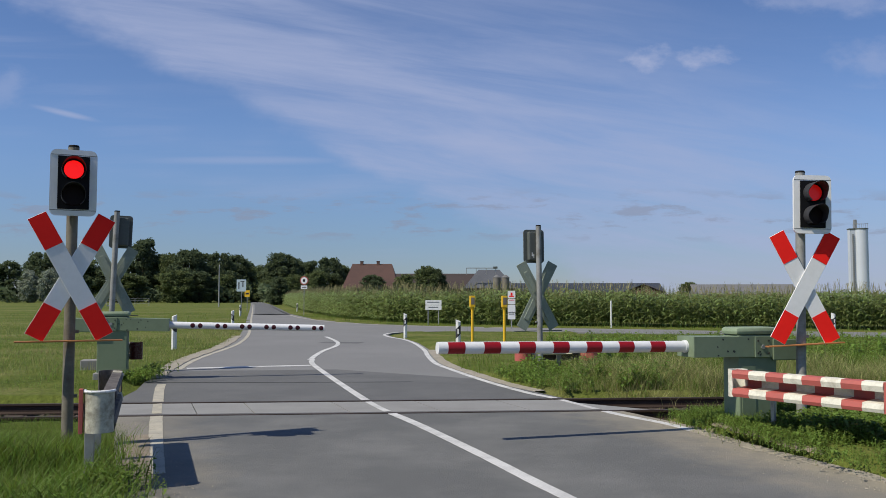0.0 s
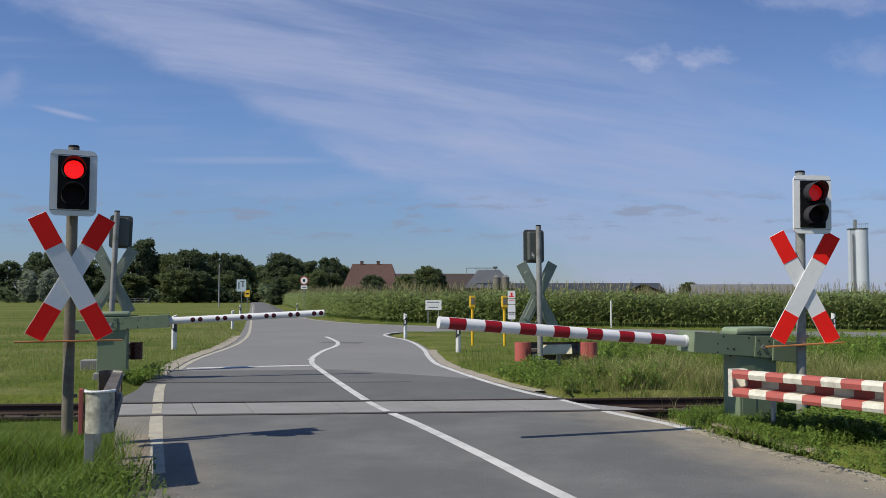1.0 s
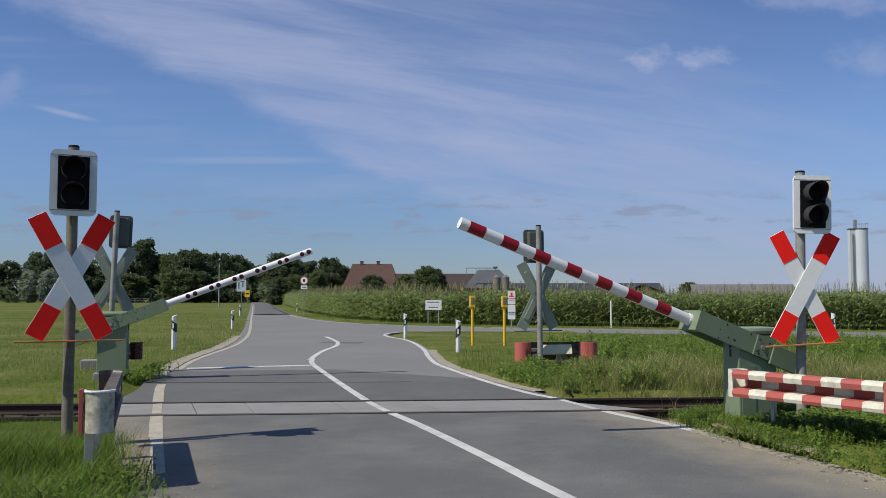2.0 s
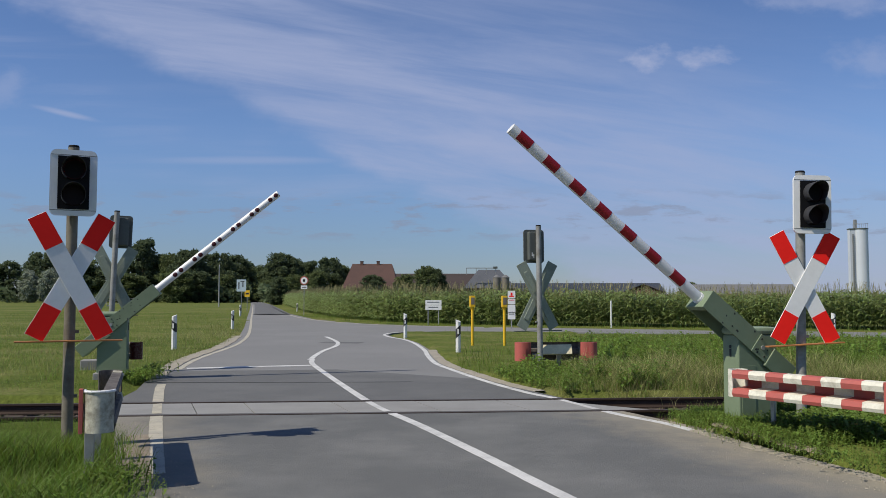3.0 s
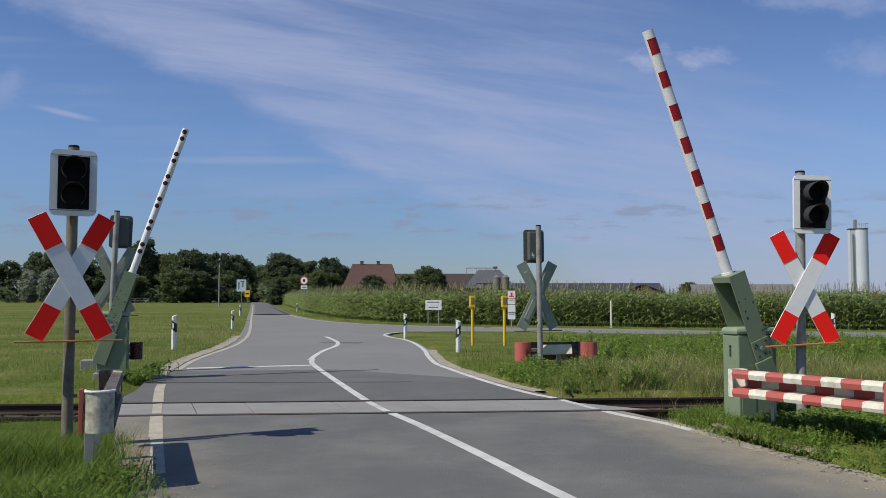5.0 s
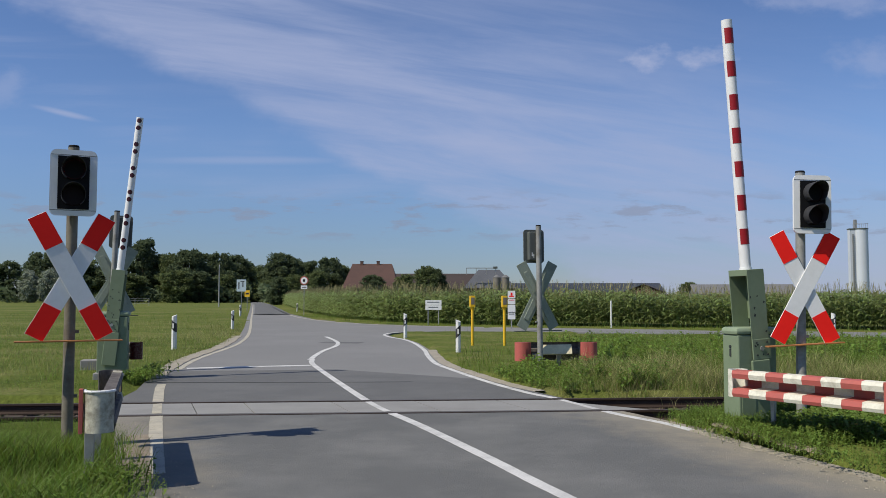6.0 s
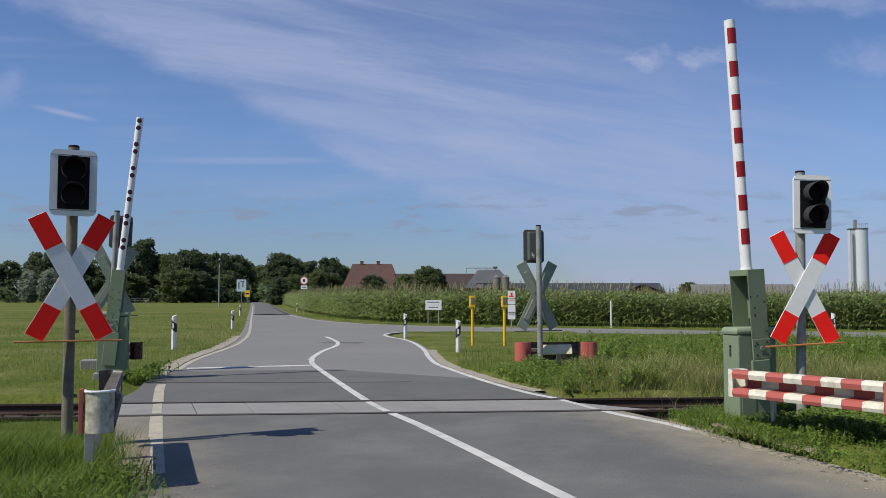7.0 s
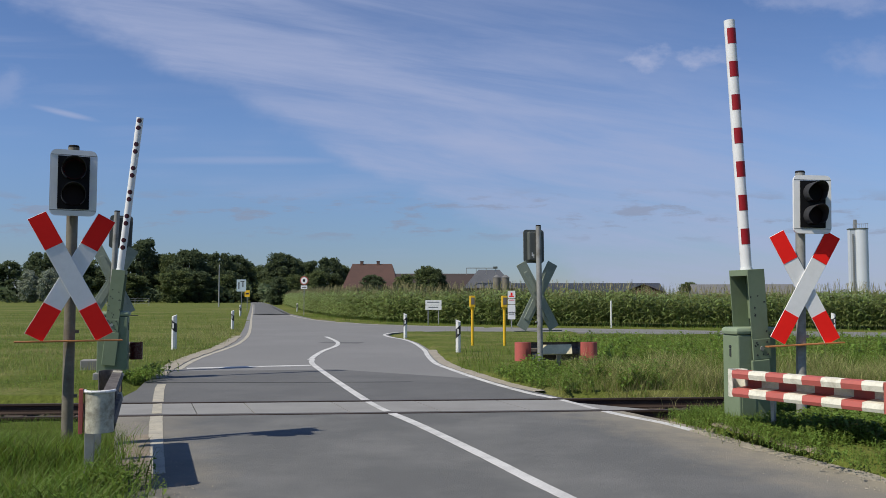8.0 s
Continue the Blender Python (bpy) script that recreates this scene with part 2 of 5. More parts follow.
M_pole = mat("galvanised_pole", (0.34, 0.34, 0.32), 0.55, 0.25, dirt=(0.14, 0.12, 0.09), amount=0.75, big=3, fine=18, bump=0.08)
M_polebrown = mat("weathered_pole", (0.21, 0.19, 0.145), 0.7, 0.1, dirt=(0.10, 0.075, 0.05), amount=0.9, big=3, fine=14, bump=0.15)
M_signback = mat("grey_green_back", (0.30, 0.335, 0.26), 0.6, 0.05, dirt=(0.15, 0.175, 0.135), amount=0.5, big=3, fine=20)
M_darkback = mat("dark_sign_back", (0.10, 0.11, 0.10), 0.6, amount=0.5, big=3, fine=20)
M_orangebar = mat("orange_wood", (0.42, 0.17, 0.05), 0.7, dirt=(0.25, 0.1, 0.04), amount=0.5, big=6, fine=30)
M_yellow = mat("yellow_paint", (0.78, 0.47, 0.02), 0.5, dirt=(0.55, 0.33, 0.03), amount=0.4, big=4, fine=20)
M_postwhite = mat("post_white_plastic", (0.76, 0.76, 0.73), 0.5, dirt=(0.4, 0.39, 0.33), amount=0.4, big=5, fine=20, bump=0.03)
M_ink = mat("dark_print", (0.03, 0.03, 0.035), 0.6, amount=0.3, bump=0)
M_galv = mat("galvanised_steel", (0.38, 0.38, 0.37), 0.5, 0.5, dirt=(0.2, 0.19, 0.17), amount=0.6, big=6, fine=25)
M_bark = mat("bark", (0.09, 0.07, 0.05), 0.9, amount=0.6, big=2, fine=15, bump=0.6)
M_leaf = [mat("leaves_deep", (0.118, 0.152, 0.076), 0.9, dirt=(0.08, 0.108, 0.06), amount=0.7, big=0.3, fine=2, bump=0, island=0.28, translucent=0.4, spec=0.15),
          mat("leaves_mid", (0.15, 0.185, 0.075), 0.9, dirt=(0.10, 0.13, 0.058), amount=0.7, big=0.3, fine=2, bump=0, island=0.28, translucent=0.4, spec=0.15),
          mat("leaves_silver", (0.32, 0.36, 0.27), 0.7, dirt=(0.17, 0.19, 0.14), amount=0.7, big=0.3, fine=2, bump=0, island=0.3, translucent=0.2)]
M_corn = mat("corn_leaf", (0.235, 0.295, 0.10), 0.45, dirt=(0.14, 0.195, 0.06), amount=0.6, big=0.4, fine=3, bump=0, island=0.4, translucent=0.45)
M_tassel = mat("corn_tassel", (0.26, 0.24, 0.11), 0.8, amount=0.4, bump=0, island=0.3)
M_grass = mat("grass_blade", (0.155, 0.235, 0.032), 0.6, dirt=(0.092, 0.165, 0.022), amount=0.7, big=0.6, fine=4, bump=0, island=0.5, translucent=0.45)
M_drygrass = mat("dry_grass_blade", (0.42, 0.385, 0.165), 0.75, dirt=(0.24, 0.27, 0.08), amount=0.8, big=0.6, fine=4, bump=0, island=0.5, translucent=0.45)
M_weed = mat("weed_leaf", (0.185, 0.275, 0.052), 0.6, dirt=(0.12, 0.20, 0.035), amount=0.7, big=0.8, fine=5, bump=0, island=0.35, translucent=0.45)
M_roofred = mat("red_roof_tile", (0.105, 0.058, 0.047), 0.9, dirt=(0.07, 0.042, 0.036), amount=0.7, big=0.3, fine=3, bump=0.3)
M_roofgrey = mat("grey_sheet_roof", (0.042, 0.05, 0.066), 0.75, 0.0, dirt=(0.034, 0.04, 0.052), amount=0.6, big=0.2, fine=2)
M_roofbrown = mat("dark_brown_roof", (0.062, 0.045, 0.041), 0.9, dirt=(0.045, 0.036, 0.034), amount=0.7, big=0.3, fine=3, bump=0.3)
M_roofmid = mat("weathered_sheet_roof", (0.10, 0.105, 0.118), 0.75, dirt=(0.065, 0.07, 0.08), amount=0.7, big=0.25, fine=2)
M_roofpale = mat("pale_fibre_roof", (0.15, 0.148, 0.143), 0.75, dirt=(0.18, 0.18, 0.18), amount=0.6, big=0.2, fine=2)
M_brick = mat("brick_wall", (0.13, 0.07, 0.055), 0.9, dirt=(0.09, 0.055, 0.045), amount=0.6, big=0.4, fine=5)
M_silo = mat("silo_metal", (0.62, 0.65, 0.68), 0.4, 0.2, dirt=(0.5, 0.52, 0.55), amount=0.4, big=0.2, fine=1)
M_silobrown = mat("silo_brown", (0.20, 0.18, 0.15), 0.6, 0.1, amount=0.4, big=0.5, fine=4)
M_winpane = mat("window_pane", (0.03, 0.035, 0.04), 0.1, amount=0.2, bump=0)
M_insect = mat("insect_dark", (0.02, 0.02, 0.025), 0.4, amount=0.3, bump=0)


def make_ground_mat():
    m = bpy.data.materials.new("meadow_ground")
    m.use_nodes = True
    nt = m.node_tree
    n, l = nt.nodes, nt.links
    p = n["Principled BSDF"]
    p.inputs["Roughness"].default_value, p.inputs["Specular IOR Level"].default_value = 0.95, 0.1
    tc = n.new("ShaderNodeTexCoord")

    def nz(s, d, stretch=None):
        t = n.new("ShaderNodeTexNoise")
        t.inputs["Scale"].default_value, t.inputs["Detail"].default_value, t.inputs["Roughness"].default_value = s, d, 0.65
        if stretch:
            mp = n.new("ShaderNodeMapping")
            mp.inputs["Scale"].default_value = stretch
            l.new(tc.outputs["Object"], mp.inputs["Vector"])
            l.new(mp.outputs[0], t.inputs["Vector"])
        else:
            l.new(tc.outputs["Object"], t.inputs["Vector"])
        return t

    a, b, c = nz(0.07, 5, (0.7, 1.5, 1)), nz(0.55, 8), nz(11, 5)
    cr = n.new("ShaderNodeValToRGB")
    e = cr.color_ramp.elements
    e[0].position, e[0].color = 0.38, (0.07, 0.1, 0.016, 1)
    e[1].position, e[1].color = 0.5, (0.125, 0.15, 0.031, 1)
    e.new(0.60).color = (0.185, 0.18, 0.062, 1)
    s = n.new("ShaderNodeMath")
    s.operation = "MULTIPLY_ADD"
    l.new(b.outputs["Fac"], s.inputs[0])
    s.inputs[1].default_value = 0.5
    h = n.new("ShaderNodeMath")
    h.operation = "MULTIPLY"
    l.new(a.outputs["Fac"], h.inputs[0])
    h.inputs[1].default_value = 0.5
    l.new(h.outputs[0], s.inputs[2])
    l.new(s.outputs[0], cr.inputs["Fac"])
    hs = n.new("ShaderNodeHueSaturation")
    r = n.new("ShaderNodeMapRange")
    r.inputs["From Min"].default_value, r.inputs["From Max"].default_value = 0.3, 0.7
    r.inputs["To Min"].default_value, r.inputs["To Max"].default_value = 0.55, 1.25
    l.new(c.outputs["Fac"], r.inputs["Value"])
    l.new(r.outputs[0], hs.inputs["Value"])
    l.new(cr.outputs[0], hs.inputs["Color"])
    l.new(hs.outputs[0], p.inputs["Base Color"])
    bn = n.new("ShaderNodeBump")
    bn.inputs["Strength"].default_value, bn.inputs["Distance"].default_value = 0.8, 0.06
    l.new(c.outputs["Fac"], bn.inputs["Height"])
    l.new(bn.outputs[0], p.inputs["Normal"])
    return m


M_ground = make_ground_mat()


# ---- building helpers ----
def part(name, bm, material, parent=None, label="", smooth=False):
    me = bpy.data.meshes.new(name)
    bm.normal_update()
    bm.to_mesh(me)
    bm.free()
    for mm in (material if isinstance(material, (list, tuple)) else [material]):
        me.materials.append(mm)
    if smooth:
        me.shade_smooth()
        me.set_sharp_from_angle(angle=radians(40))
    ob = new(name, me)
    ob.parent = parent
    if label:
        tagged(ob, label)
    return ob


def mesh_np(name, v, f, material, slots=None):
    """A mesh from arrays: v (n, 3), f (m, k) of one face size."""
    v, f = np.asarray(v, float), np.asarray(f, int)
    me = bpy.data.meshes.new(name)
    k = f.shape[1]
    me.vertices.add(len(v))
    me.vertices.foreach_set("co", v.ravel())
    me.loops.add(f.size)
    me.loops.foreach_set("vertex_index", f.ravel())
    me.polygons.add(len(f))
    me.polygons.foreach_set("loop_start", np.arange(len(f)) * k)
    me.polygons.foreach_set("loop_total", np.full(len(f), k))
    for mm in (material if isinstance(material, (list, tuple)) else [material]):
        me.materials.append(mm)
    if slots is not None:
        me.polygons.foreach_set("material_index", np.asarray(slots, int))
    me.update(calc_edges=True)
    me.validate()
    return new(name, me)


def thing(name, m, label, category, group="", kind=""):
    e = new(name)
    e.empty_display_size = 0.2
    e.matrix_world = m
    return tagged(e, label, category, group, kind)


def box(bm, x0, x1, y0, y1, z0, z1, m=None, bevel=0.0):
    r = bmesh.ops.create_cube(bm, size=1.0)
    vs = r["verts"]
    t = Matrix.Translation(((x0 + x1) / 2, (y0 + y1) / 2, (z0 + z1) / 2)) @ Matrix.Diagonal((x1 - x0, y1 - y0, z1 - z0, 1))
    bmesh.ops.transform(bm, matrix=(m @ t) if m else t, verts=vs)
    if bevel:
        es = list({e for v in vs for e in v.link_edges})
        bmesh.ops.bevel(bm, geom=es, offset=bevel, segments=2, affect="EDGES", profile=0.5)
    return bm


def tube(bm, a, b, r0, r1=None, n=16, cap=True):
    a, b = Vector(a), Vector(b)
    r1 = r0 if r1 is None else r1
    d = b - a
    m = Matrix.Translation((a + b) / 2) @ d.to_track_quat("Z", "Y").to_matrix().to_4x4()
    bmesh.ops.create_cone(bm, cap_ends=cap, segments=n, radius1=r0, radius2=r1, depth=d.length, matrix=m)
    return bm


def prism(bm, pts, z0, z1):
    """An upright prism over an outline in x, y."""
    lo = [bm.verts.new((x, y, z0)) for x, y in pts]
    hi = [bm.verts.new((x, y, z1)) for x, y in pts]
    bm.faces.new(hi)
    bm.faces.new(lo[::-1])
    k = len(pts)
    for i in range(k):
        bm.faces.new((lo[i], lo[(i + 1) % k], hi[(i + 1) % k], hi[i]))
    bmesh.ops.recalc_face_normals(bm, faces=bm.faces[:])
    return bm


def rounded(w, h, r, n=5):
    """Outline of a rounded rectangle about the origin."""
    out = []
    for cx, cy, a0 in ((w / 2 - r, h / 2 - r, 0), (-w / 2 + r, h / 2 - r, 90), (-w / 2 + r, -h / 2 + r, 180), (w / 2 - r, -h / 2 + r, 270)):
        for i in range(n):
            a = radians(a0 + 90 * i / (n - 1))
            out.append((cx + r * math.cos(a), cy + r * math.sin(a)))
    return out


def smooth_line(pts, step=0.4):
    """A Catmull-Rom line through points, resampled."""
    p = [Vector(q) for q in pts]
    p = [2 * p[0] - p[1]] + p + [2 * p[-1] - p[-2]]
    out = []
    for i in range(1, len(p) - 2):
        k = max(2, int((p[i + 1] - p[i]).length / step))
        for j in range(k):
            t = j / k
            out.append(0.5 * ((2 * p[i]) + (p[i + 1] - p[i - 1]) * t + (2 * p[i - 1] - 5 * p[i] + 4 * p[i + 1] - p[i + 2]) * t * t
                              + (3 * p[i] - p[i - 1] - 3 * p[i + 1] + p[i + 2]) * t ** 3))
    out.append(p[-2])
    return out


def ribbon(name, pts, width, z, material, thick=0.004, wob=0.0, step=0.3):
    """A painted line or seam along points in x, y."""
    c = smooth_line(pts, step)
    rnd = random.Random(len(pts) * 7 + int(abs(pts[0][0]) * 100))
    bm = bmesh.new()
    rows = []
    for i, q in enumerate(c):
        d = (c[min(i + 1, len(c) - 1)] - c[max(i - 1, 0)]).normalized()
        s = Vector((-d.y, d.x))
        wl, wr = (width / 2 * (1 + wob * rnd.uniform(-1, 1)) for _ in range(2))
        rows.append([bm.verts.new((*(q + s * wl), z - thick)), bm.verts.new((*(q + s * wl), z)),
                     bm.verts.new((*(q - s * wr), z)), bm.verts.new((*(q - s * wr), z - thick))])
    for a, b in zip(rows, rows[1:]):
        for k in range(3):
            bm.faces.new((a[k], a[k + 1], b[k + 1], b[k]))
    bmesh.ops.recalc_face_normals(bm, faces=bm.faces[:])
    return part(name, bm, material)


def inside(poly, x, y):
    """Which of the points x, y lie inside the outline."""
    x, y = np.asarray(x, float), np.asarray(y, float)
    r = np.zeros(x.shape, bool)
    for (ax, ay), (bx, by) in zip(poly, poly[1:] + poly[:1]):
        if ay != by:
            r ^= ((ay > y) != (by > y)) & (x < (bx - ax) * (y - ay) / (by - ay) + ax)
    return r


# ---- ground, roads, track ----
TRACK_DIR = Vector((0.9966, 0.0818))          # along the rails
TRACK_N = Vector((-0.0818, 0.9966))
NEAR_RAIL, FAR_RAIL = 12.62, 14.055           # distance of the inner rail faces along TRACK_N


def on_track(s, n):
    q = TRACK_DIR * s + TRACK_N * n
    return q.x, q.y


NEAR_EDGE_L = [(16.5, -48.0), (0.9, -2.0), (-0.7, 2.6), (-2.75, 7.3), (-3.9, 10.17), on_track(-3.65, 12.5)]
NEAR_EDGE_R = [(22.2, -48.0), (6.6, -3.0), (5.4, 3.0), (4.25, 7.7), (3.92, 8.8), (3.6, 9.68), (3.34, 11.2), on_track(3.72, 12.5)]
LEFT_FAR = [(-6.42, 19.55), (-6.5, 19.9), (-6.9, 22.5), (-7.2, 25.2), (-7.45, 27.9), (-7.85, 31.3), (-8.9, 37.2), (-11.1, 47.5), (-16.4, 71.2), (-24.3, 106.7), (-41.2, 182), (-134, 590)]
FAR_SIDE = [(-130, 590), (-37, 182), (-16.1, 88.3), (-9.6, 64.0), (-5.2, 54.5), (-1.1, 50.3), (3.66, 47.5), (12.2, 44.2), (19.7, 41.4), (70, 22)]
SIDE_NEAR = [(70, 17.5), (17.2, 36.1), (10.7, 38.9), (5.9, 41.2), (0.6, 42.4), (-1.9, 41.3), (-2.4, 40.0), (-2.5, 38.3), (-2.1, 36.1), (-1.43, 34.2), (-0.88, 31.3), (-0.42, 27.3), (-0.28, 24.7), (-0.05, 22.0), (0.36, 19.9), (0.92, 17.6), (-2.5, 20.05)]

P_NEAR = NEAR_EDGE_L + NEAR_EDGE_R[::-1]
P_MID = [on_track(-4.2, 14.17), on_track(3.2, 14.17), (1.29, 16.29), (0.92, 17.6), (-2.5, 20.05), (-6.42, 19.55), (-5.95, 17.0), (-5.6, 15.6)]
P_FAR = LEFT_FAR + FAR_SIDE + SIDE_NEAR
ROAD_POLYS = [P_NEAR, P_MID, P_FAR]


def build_ground():
    def axis(lo, hi, a, b, fine, grow):
        mid = list(np.arange(a, b + 1e-6, fine))
        left, right, s = [], [], fine
        v = a
        while v > lo:
            s *= grow
            v -= s
            left.append(v)
        v, s = b, fine
        while v < hi:
            s *= grow
            v += s
            right.append(v)
        return np.array(left[::-1] + mid + right)

    xs, ys = axis(-3000, 3000, -13, 14, 0.16, 1.25), axis(-400, 4000, 5, 24, 0.16, 1.2)
    X, Y = np.meshgrid(xs, ys)
    Z = np.zeros_like(X)
    flat = [noise.noise((x * 0.45, y * 0.45, 3.0)) + 0.5 * noise.noise((x * 1.7, y * 1.7, 5.0)) for x, y in zip(X.ravel(), Y.ravel())]
    und = np.array(flat).reshape(X.shape)
    near = (np.abs(X) < 40) & (Y < 60)
    Z += np.where(near, 0.03 + 0.05 * und, 0.0)
    Z += np.where((X < -3.0) & (Y < 11.2), 0.05, 0.0) + np.where((X > 3.4) & (Y < 12.0), 0.07, 0.0)
    road = np.zeros(X.shape, bool)
    for dx, dy in ((0, 0), (0.25, 0), (-0.25, 0), (0, 0.25), (0, -0.25)):
        for poly in ROAD_POLYS:
            road |= inside(poly, X + dx, Y + dy)
    N = X * TRACK_N.x + Y * TRACK_N.y
    bed = (N > np.where(X < -4, 11.5, 11.95)) & (N < 14.85)
    Z = np.where(bed, -0.24 + 0.02 * und, Z)
    Z = np.where(road, -0.06 - 0.0 * und, Z)
    Z = np.where(road & bed, -0.24, Z)
    ny, nx = X.shape
    idx = np.arange(nx * ny).reshape(ny, nx)
    f = np.stack([idx[:-1, :-1], idx[:-1, 1:], idx[1:, 1:], idx[1:, :-1]], -1).reshape(-1, 4)
    cx, cy = (X[:-1, :-1] + X[1:, 1:]).ravel() / 2, (Y[:-1, :-1] + Y[1:, 1:]).ravel() / 2
    n = cx * TRACK_N.x + cy * TRACK_N.y
    slot = ((n > 12.0) & (n < 14.75) & (np.abs(cx) < 40)).astype(int)
    g = mesh_np("ground", np.stack([X, Y, Z], -1).reshape(-1, 3), f, [M_ground, M_ballast], slot)
    g.data.shade_smooth()
    tagged(g, "flat green meadow with a ballast track bed across it", "ground", kind="structure")


def slab(name, pts, z0, z1, material, label):
    bm = prism(bmesh.new(), pts, z0, z1)
    bmesh.ops.triangulate(bm, faces=[f for f in bm.faces if len(f.verts) > 4])
    return tagged(part(name, bm, material), label, "road", kind="structure")


def build_roads():
    slab("road_near", P_NEAR, -0.25, 0.0, M_asphalt, "worn grey asphalt road leading up to the crossing")
    slab("road_crossing", P_MID, -0.25, 0.0, M_asphalt_dark, "darker asphalt behind the rails of the crossing")
    slab("road_far", P_FAR, -0.25, 0.0, M_asphalt_far, "pale asphalt country road with a side road branching off")
    # concrete panels between the rails
    deck = thing("crossing_deck", pose(0, 0, 0), "light concrete panels laid between the rails", "crossing deck", kind="structure")
    cuts = [-3.9, -2.72, -1.9, -0.5, 0.85, 2.2, 3.3]
    for a, b in zip(cuts, cuts[1:]):
        bm = bmesh.new()
        pts = [on_track(a + 0.178, NEAR_RAIL + 0.09), on_track(b + 0.162, NEAR_RAIL + 0.09),
               on_track(b - 0.178, FAR_RAIL - 0.09), on_track(a - 0.162, FAR_RAIL - 0.09)]
        prism(bm, pts, -0.2, 0.0)
        part("concrete_panel", bm, M_concrete, deck)
    bm = prism(bmesh.new(), [on_track(3.48, NEAR_RAIL + 0.09), on_track(4.4, NEAR_RAIL + 0.09), on_track(3.14, FAR_RAIL - 0.09)], -0.2, -0.03)
    part("concrete_panel", bm, M_concrete, deck)

    def line(name, pts, w, m, label, z=0.005, wob=0.03):
        tagged(ribbon(name, pts, w, z, m, wob=wob), label, "road marking", kind="structure")

    def crossing_line(name, pts, w, m, label, wob=0.03):
        """A painted line that stops short at each rail."""
        runs, cur = [], []
        for q in smooth_line(pts, 0.04):
            d = q.x * TRACK_N.x + q.y * TRACK_N.y
            if NEAR_RAIL - 0.09 < d < NEAR_RAIL + 0.1 or FAR_RAIL - 0.1 < d < FAR_RAIL + 0.09:
                if cur:
                    runs.append(cur)
                cur = []
            else:
                cur.append((q.x, q.y))
        runs.append(cur)
        for run in runs:
            keep = run[:-1:6] + [run[-1]]
            mid = sum(q[0] * TRACK_N.x + q[1] * TRACK_N.y for q in keep) / len(keep)
            line(name, keep, w * (0.8 if NEAR_RAIL < mid < FAR_RAIL else 1.0), m, label, wob=wob)

    crossing_line("centre_line", [(19.4, -48.0), (3.9, -1.0), (2.2, 4.2), (1.06, 7.28), (0.4, 9.3), (-0.33, 11.42), (-0.78, 12.6), (-1.2, 13.85), (-2.06, 16.93), (-3.08, 20.73), (-3.42, 22.2), (-3.56, 23.3)], 0.135, M_roadpaint, "white painted centre line curving over the crossing")
    line("centre_line_end", [(-3.6, 23.1), (-3.72, 25), (-3.78, 27.2), (-3.72, 29.4), (-3.86, 31.3), (-4.3, 33.6), (-5.0, 36.4)], 0.15, M_roadpaint, "white painted line hooking round at the junction", z=0.0052)
    crossing_line("edge_line", [(3.2, 10.85), (3.0, 11.5), (2.57, 12.34), (2.3, 13.08), (1.9, 14.31), (1.55, 15.06), (1.14, 16.29), (0.77, 17.62), (0.21, 19.93), (-0.2, 21.96), (-0.44, 24.69), (-0.6, 27.31), (-1.05, 31.29), (-1.6, 34.21), (-2.25, 36.13), (-2.64, 38.28), (-2.45, 40.0), (-1.8, 41.4)], 0.13, M_roadpaint, "white painted road edge line")
    crossing_line("edge_line_old", [(-2.75, 8.24), (-3.41, 10.17), (-4.2, 12.55), (-5.21, 15.7), (-5.47, 16.6)], 0.17, M_roadpaint_old, "worn yellowish white road edge line", wob=0.04)
    line("edge_line_far", [(-6.19, 19.93), (-6.63, 22.54), (-6.91, 25.18), (-7.11, 27.9), (-7.5, 31.29), (-8.54, 37.17), (-10.75, 47.47), (-16.03, 71.16), (-23.91, 106.69), (-40.5, 181)], 0.14, M_roadpaint_old, "pale road edge line beside the meadow")
    line("edge_line_corn", [(-36.6, 179), (-16.2, 87.6), (-9.7, 63.6), (-5.4, 54.2), (-1.2, 49.9), (3.6, 47.1)], 0.14, M_roadpaint_old, "pale road edge line along the corn field")
    line("stop_line", [(-6.1, 20.3), (-3.3, 21.2)], 0.3, M_roadpaint, "white stop line across the lane", z=0.0055)
    # sandy, broken edges of the asphalt
    for nm, pts, wd in (("sandy_edge", [(-6.0, 17.7), (-6.5, 19.9), (-6.95, 22.5), (-7.25, 25.2), (-7.5, 27.9), (-7.95, 31.3), (-9.0, 37.2)], 0.4),
                        ("sandy_edge", [(1.75, 15.4), (1.4, 16.3), (1.0, 17.7), (0.45, 19.95), (0.05, 22.0), (-0.2, 24.7), (-0.35, 27.3)], 0.25)):
        tagged(ribbon(nm, pts, wd, 0.012, M_sand, thick=0.06, wob=0.2, step=0.3), "pale sandy grit along the edge of the asphalt", "road edge", kind="structure")
    tagged(ribbon("sandy_edge", [(3.22, 10.95), (3.42, 10.1), (3.56, 9.55), (3.86, 8.75), (4.18, 7.65), (4.8, 5.4), (5.3, 3.2)], 0.17, 0.007, M_sand, thick=0.03, wob=0.35, step=0.1), "pale sandy grit along the edge of the asphalt", "road edge", kind="structure")
    line("dark_stretch", [(-16.6, 82), (-18.4, 91), (-39.0, 184), (-50.5, 232)], 3.5, M_asphalt_dark, "darker resurfaced stretch of the far road", wob=0.0)
    line("patch", [(-4.55, 31.9), (-3.0, 31.6)], 0.9, M_asphalt_dark, "small dark patch in the asphalt", wob=0.1)
    line("seam", [on_track(-4.5, 17.43), on_track(-1.5, 17.2), on_track(0.8, 17.1)], 0.045, M_seam, "dark bitumen seam across the road", wob=0.3)
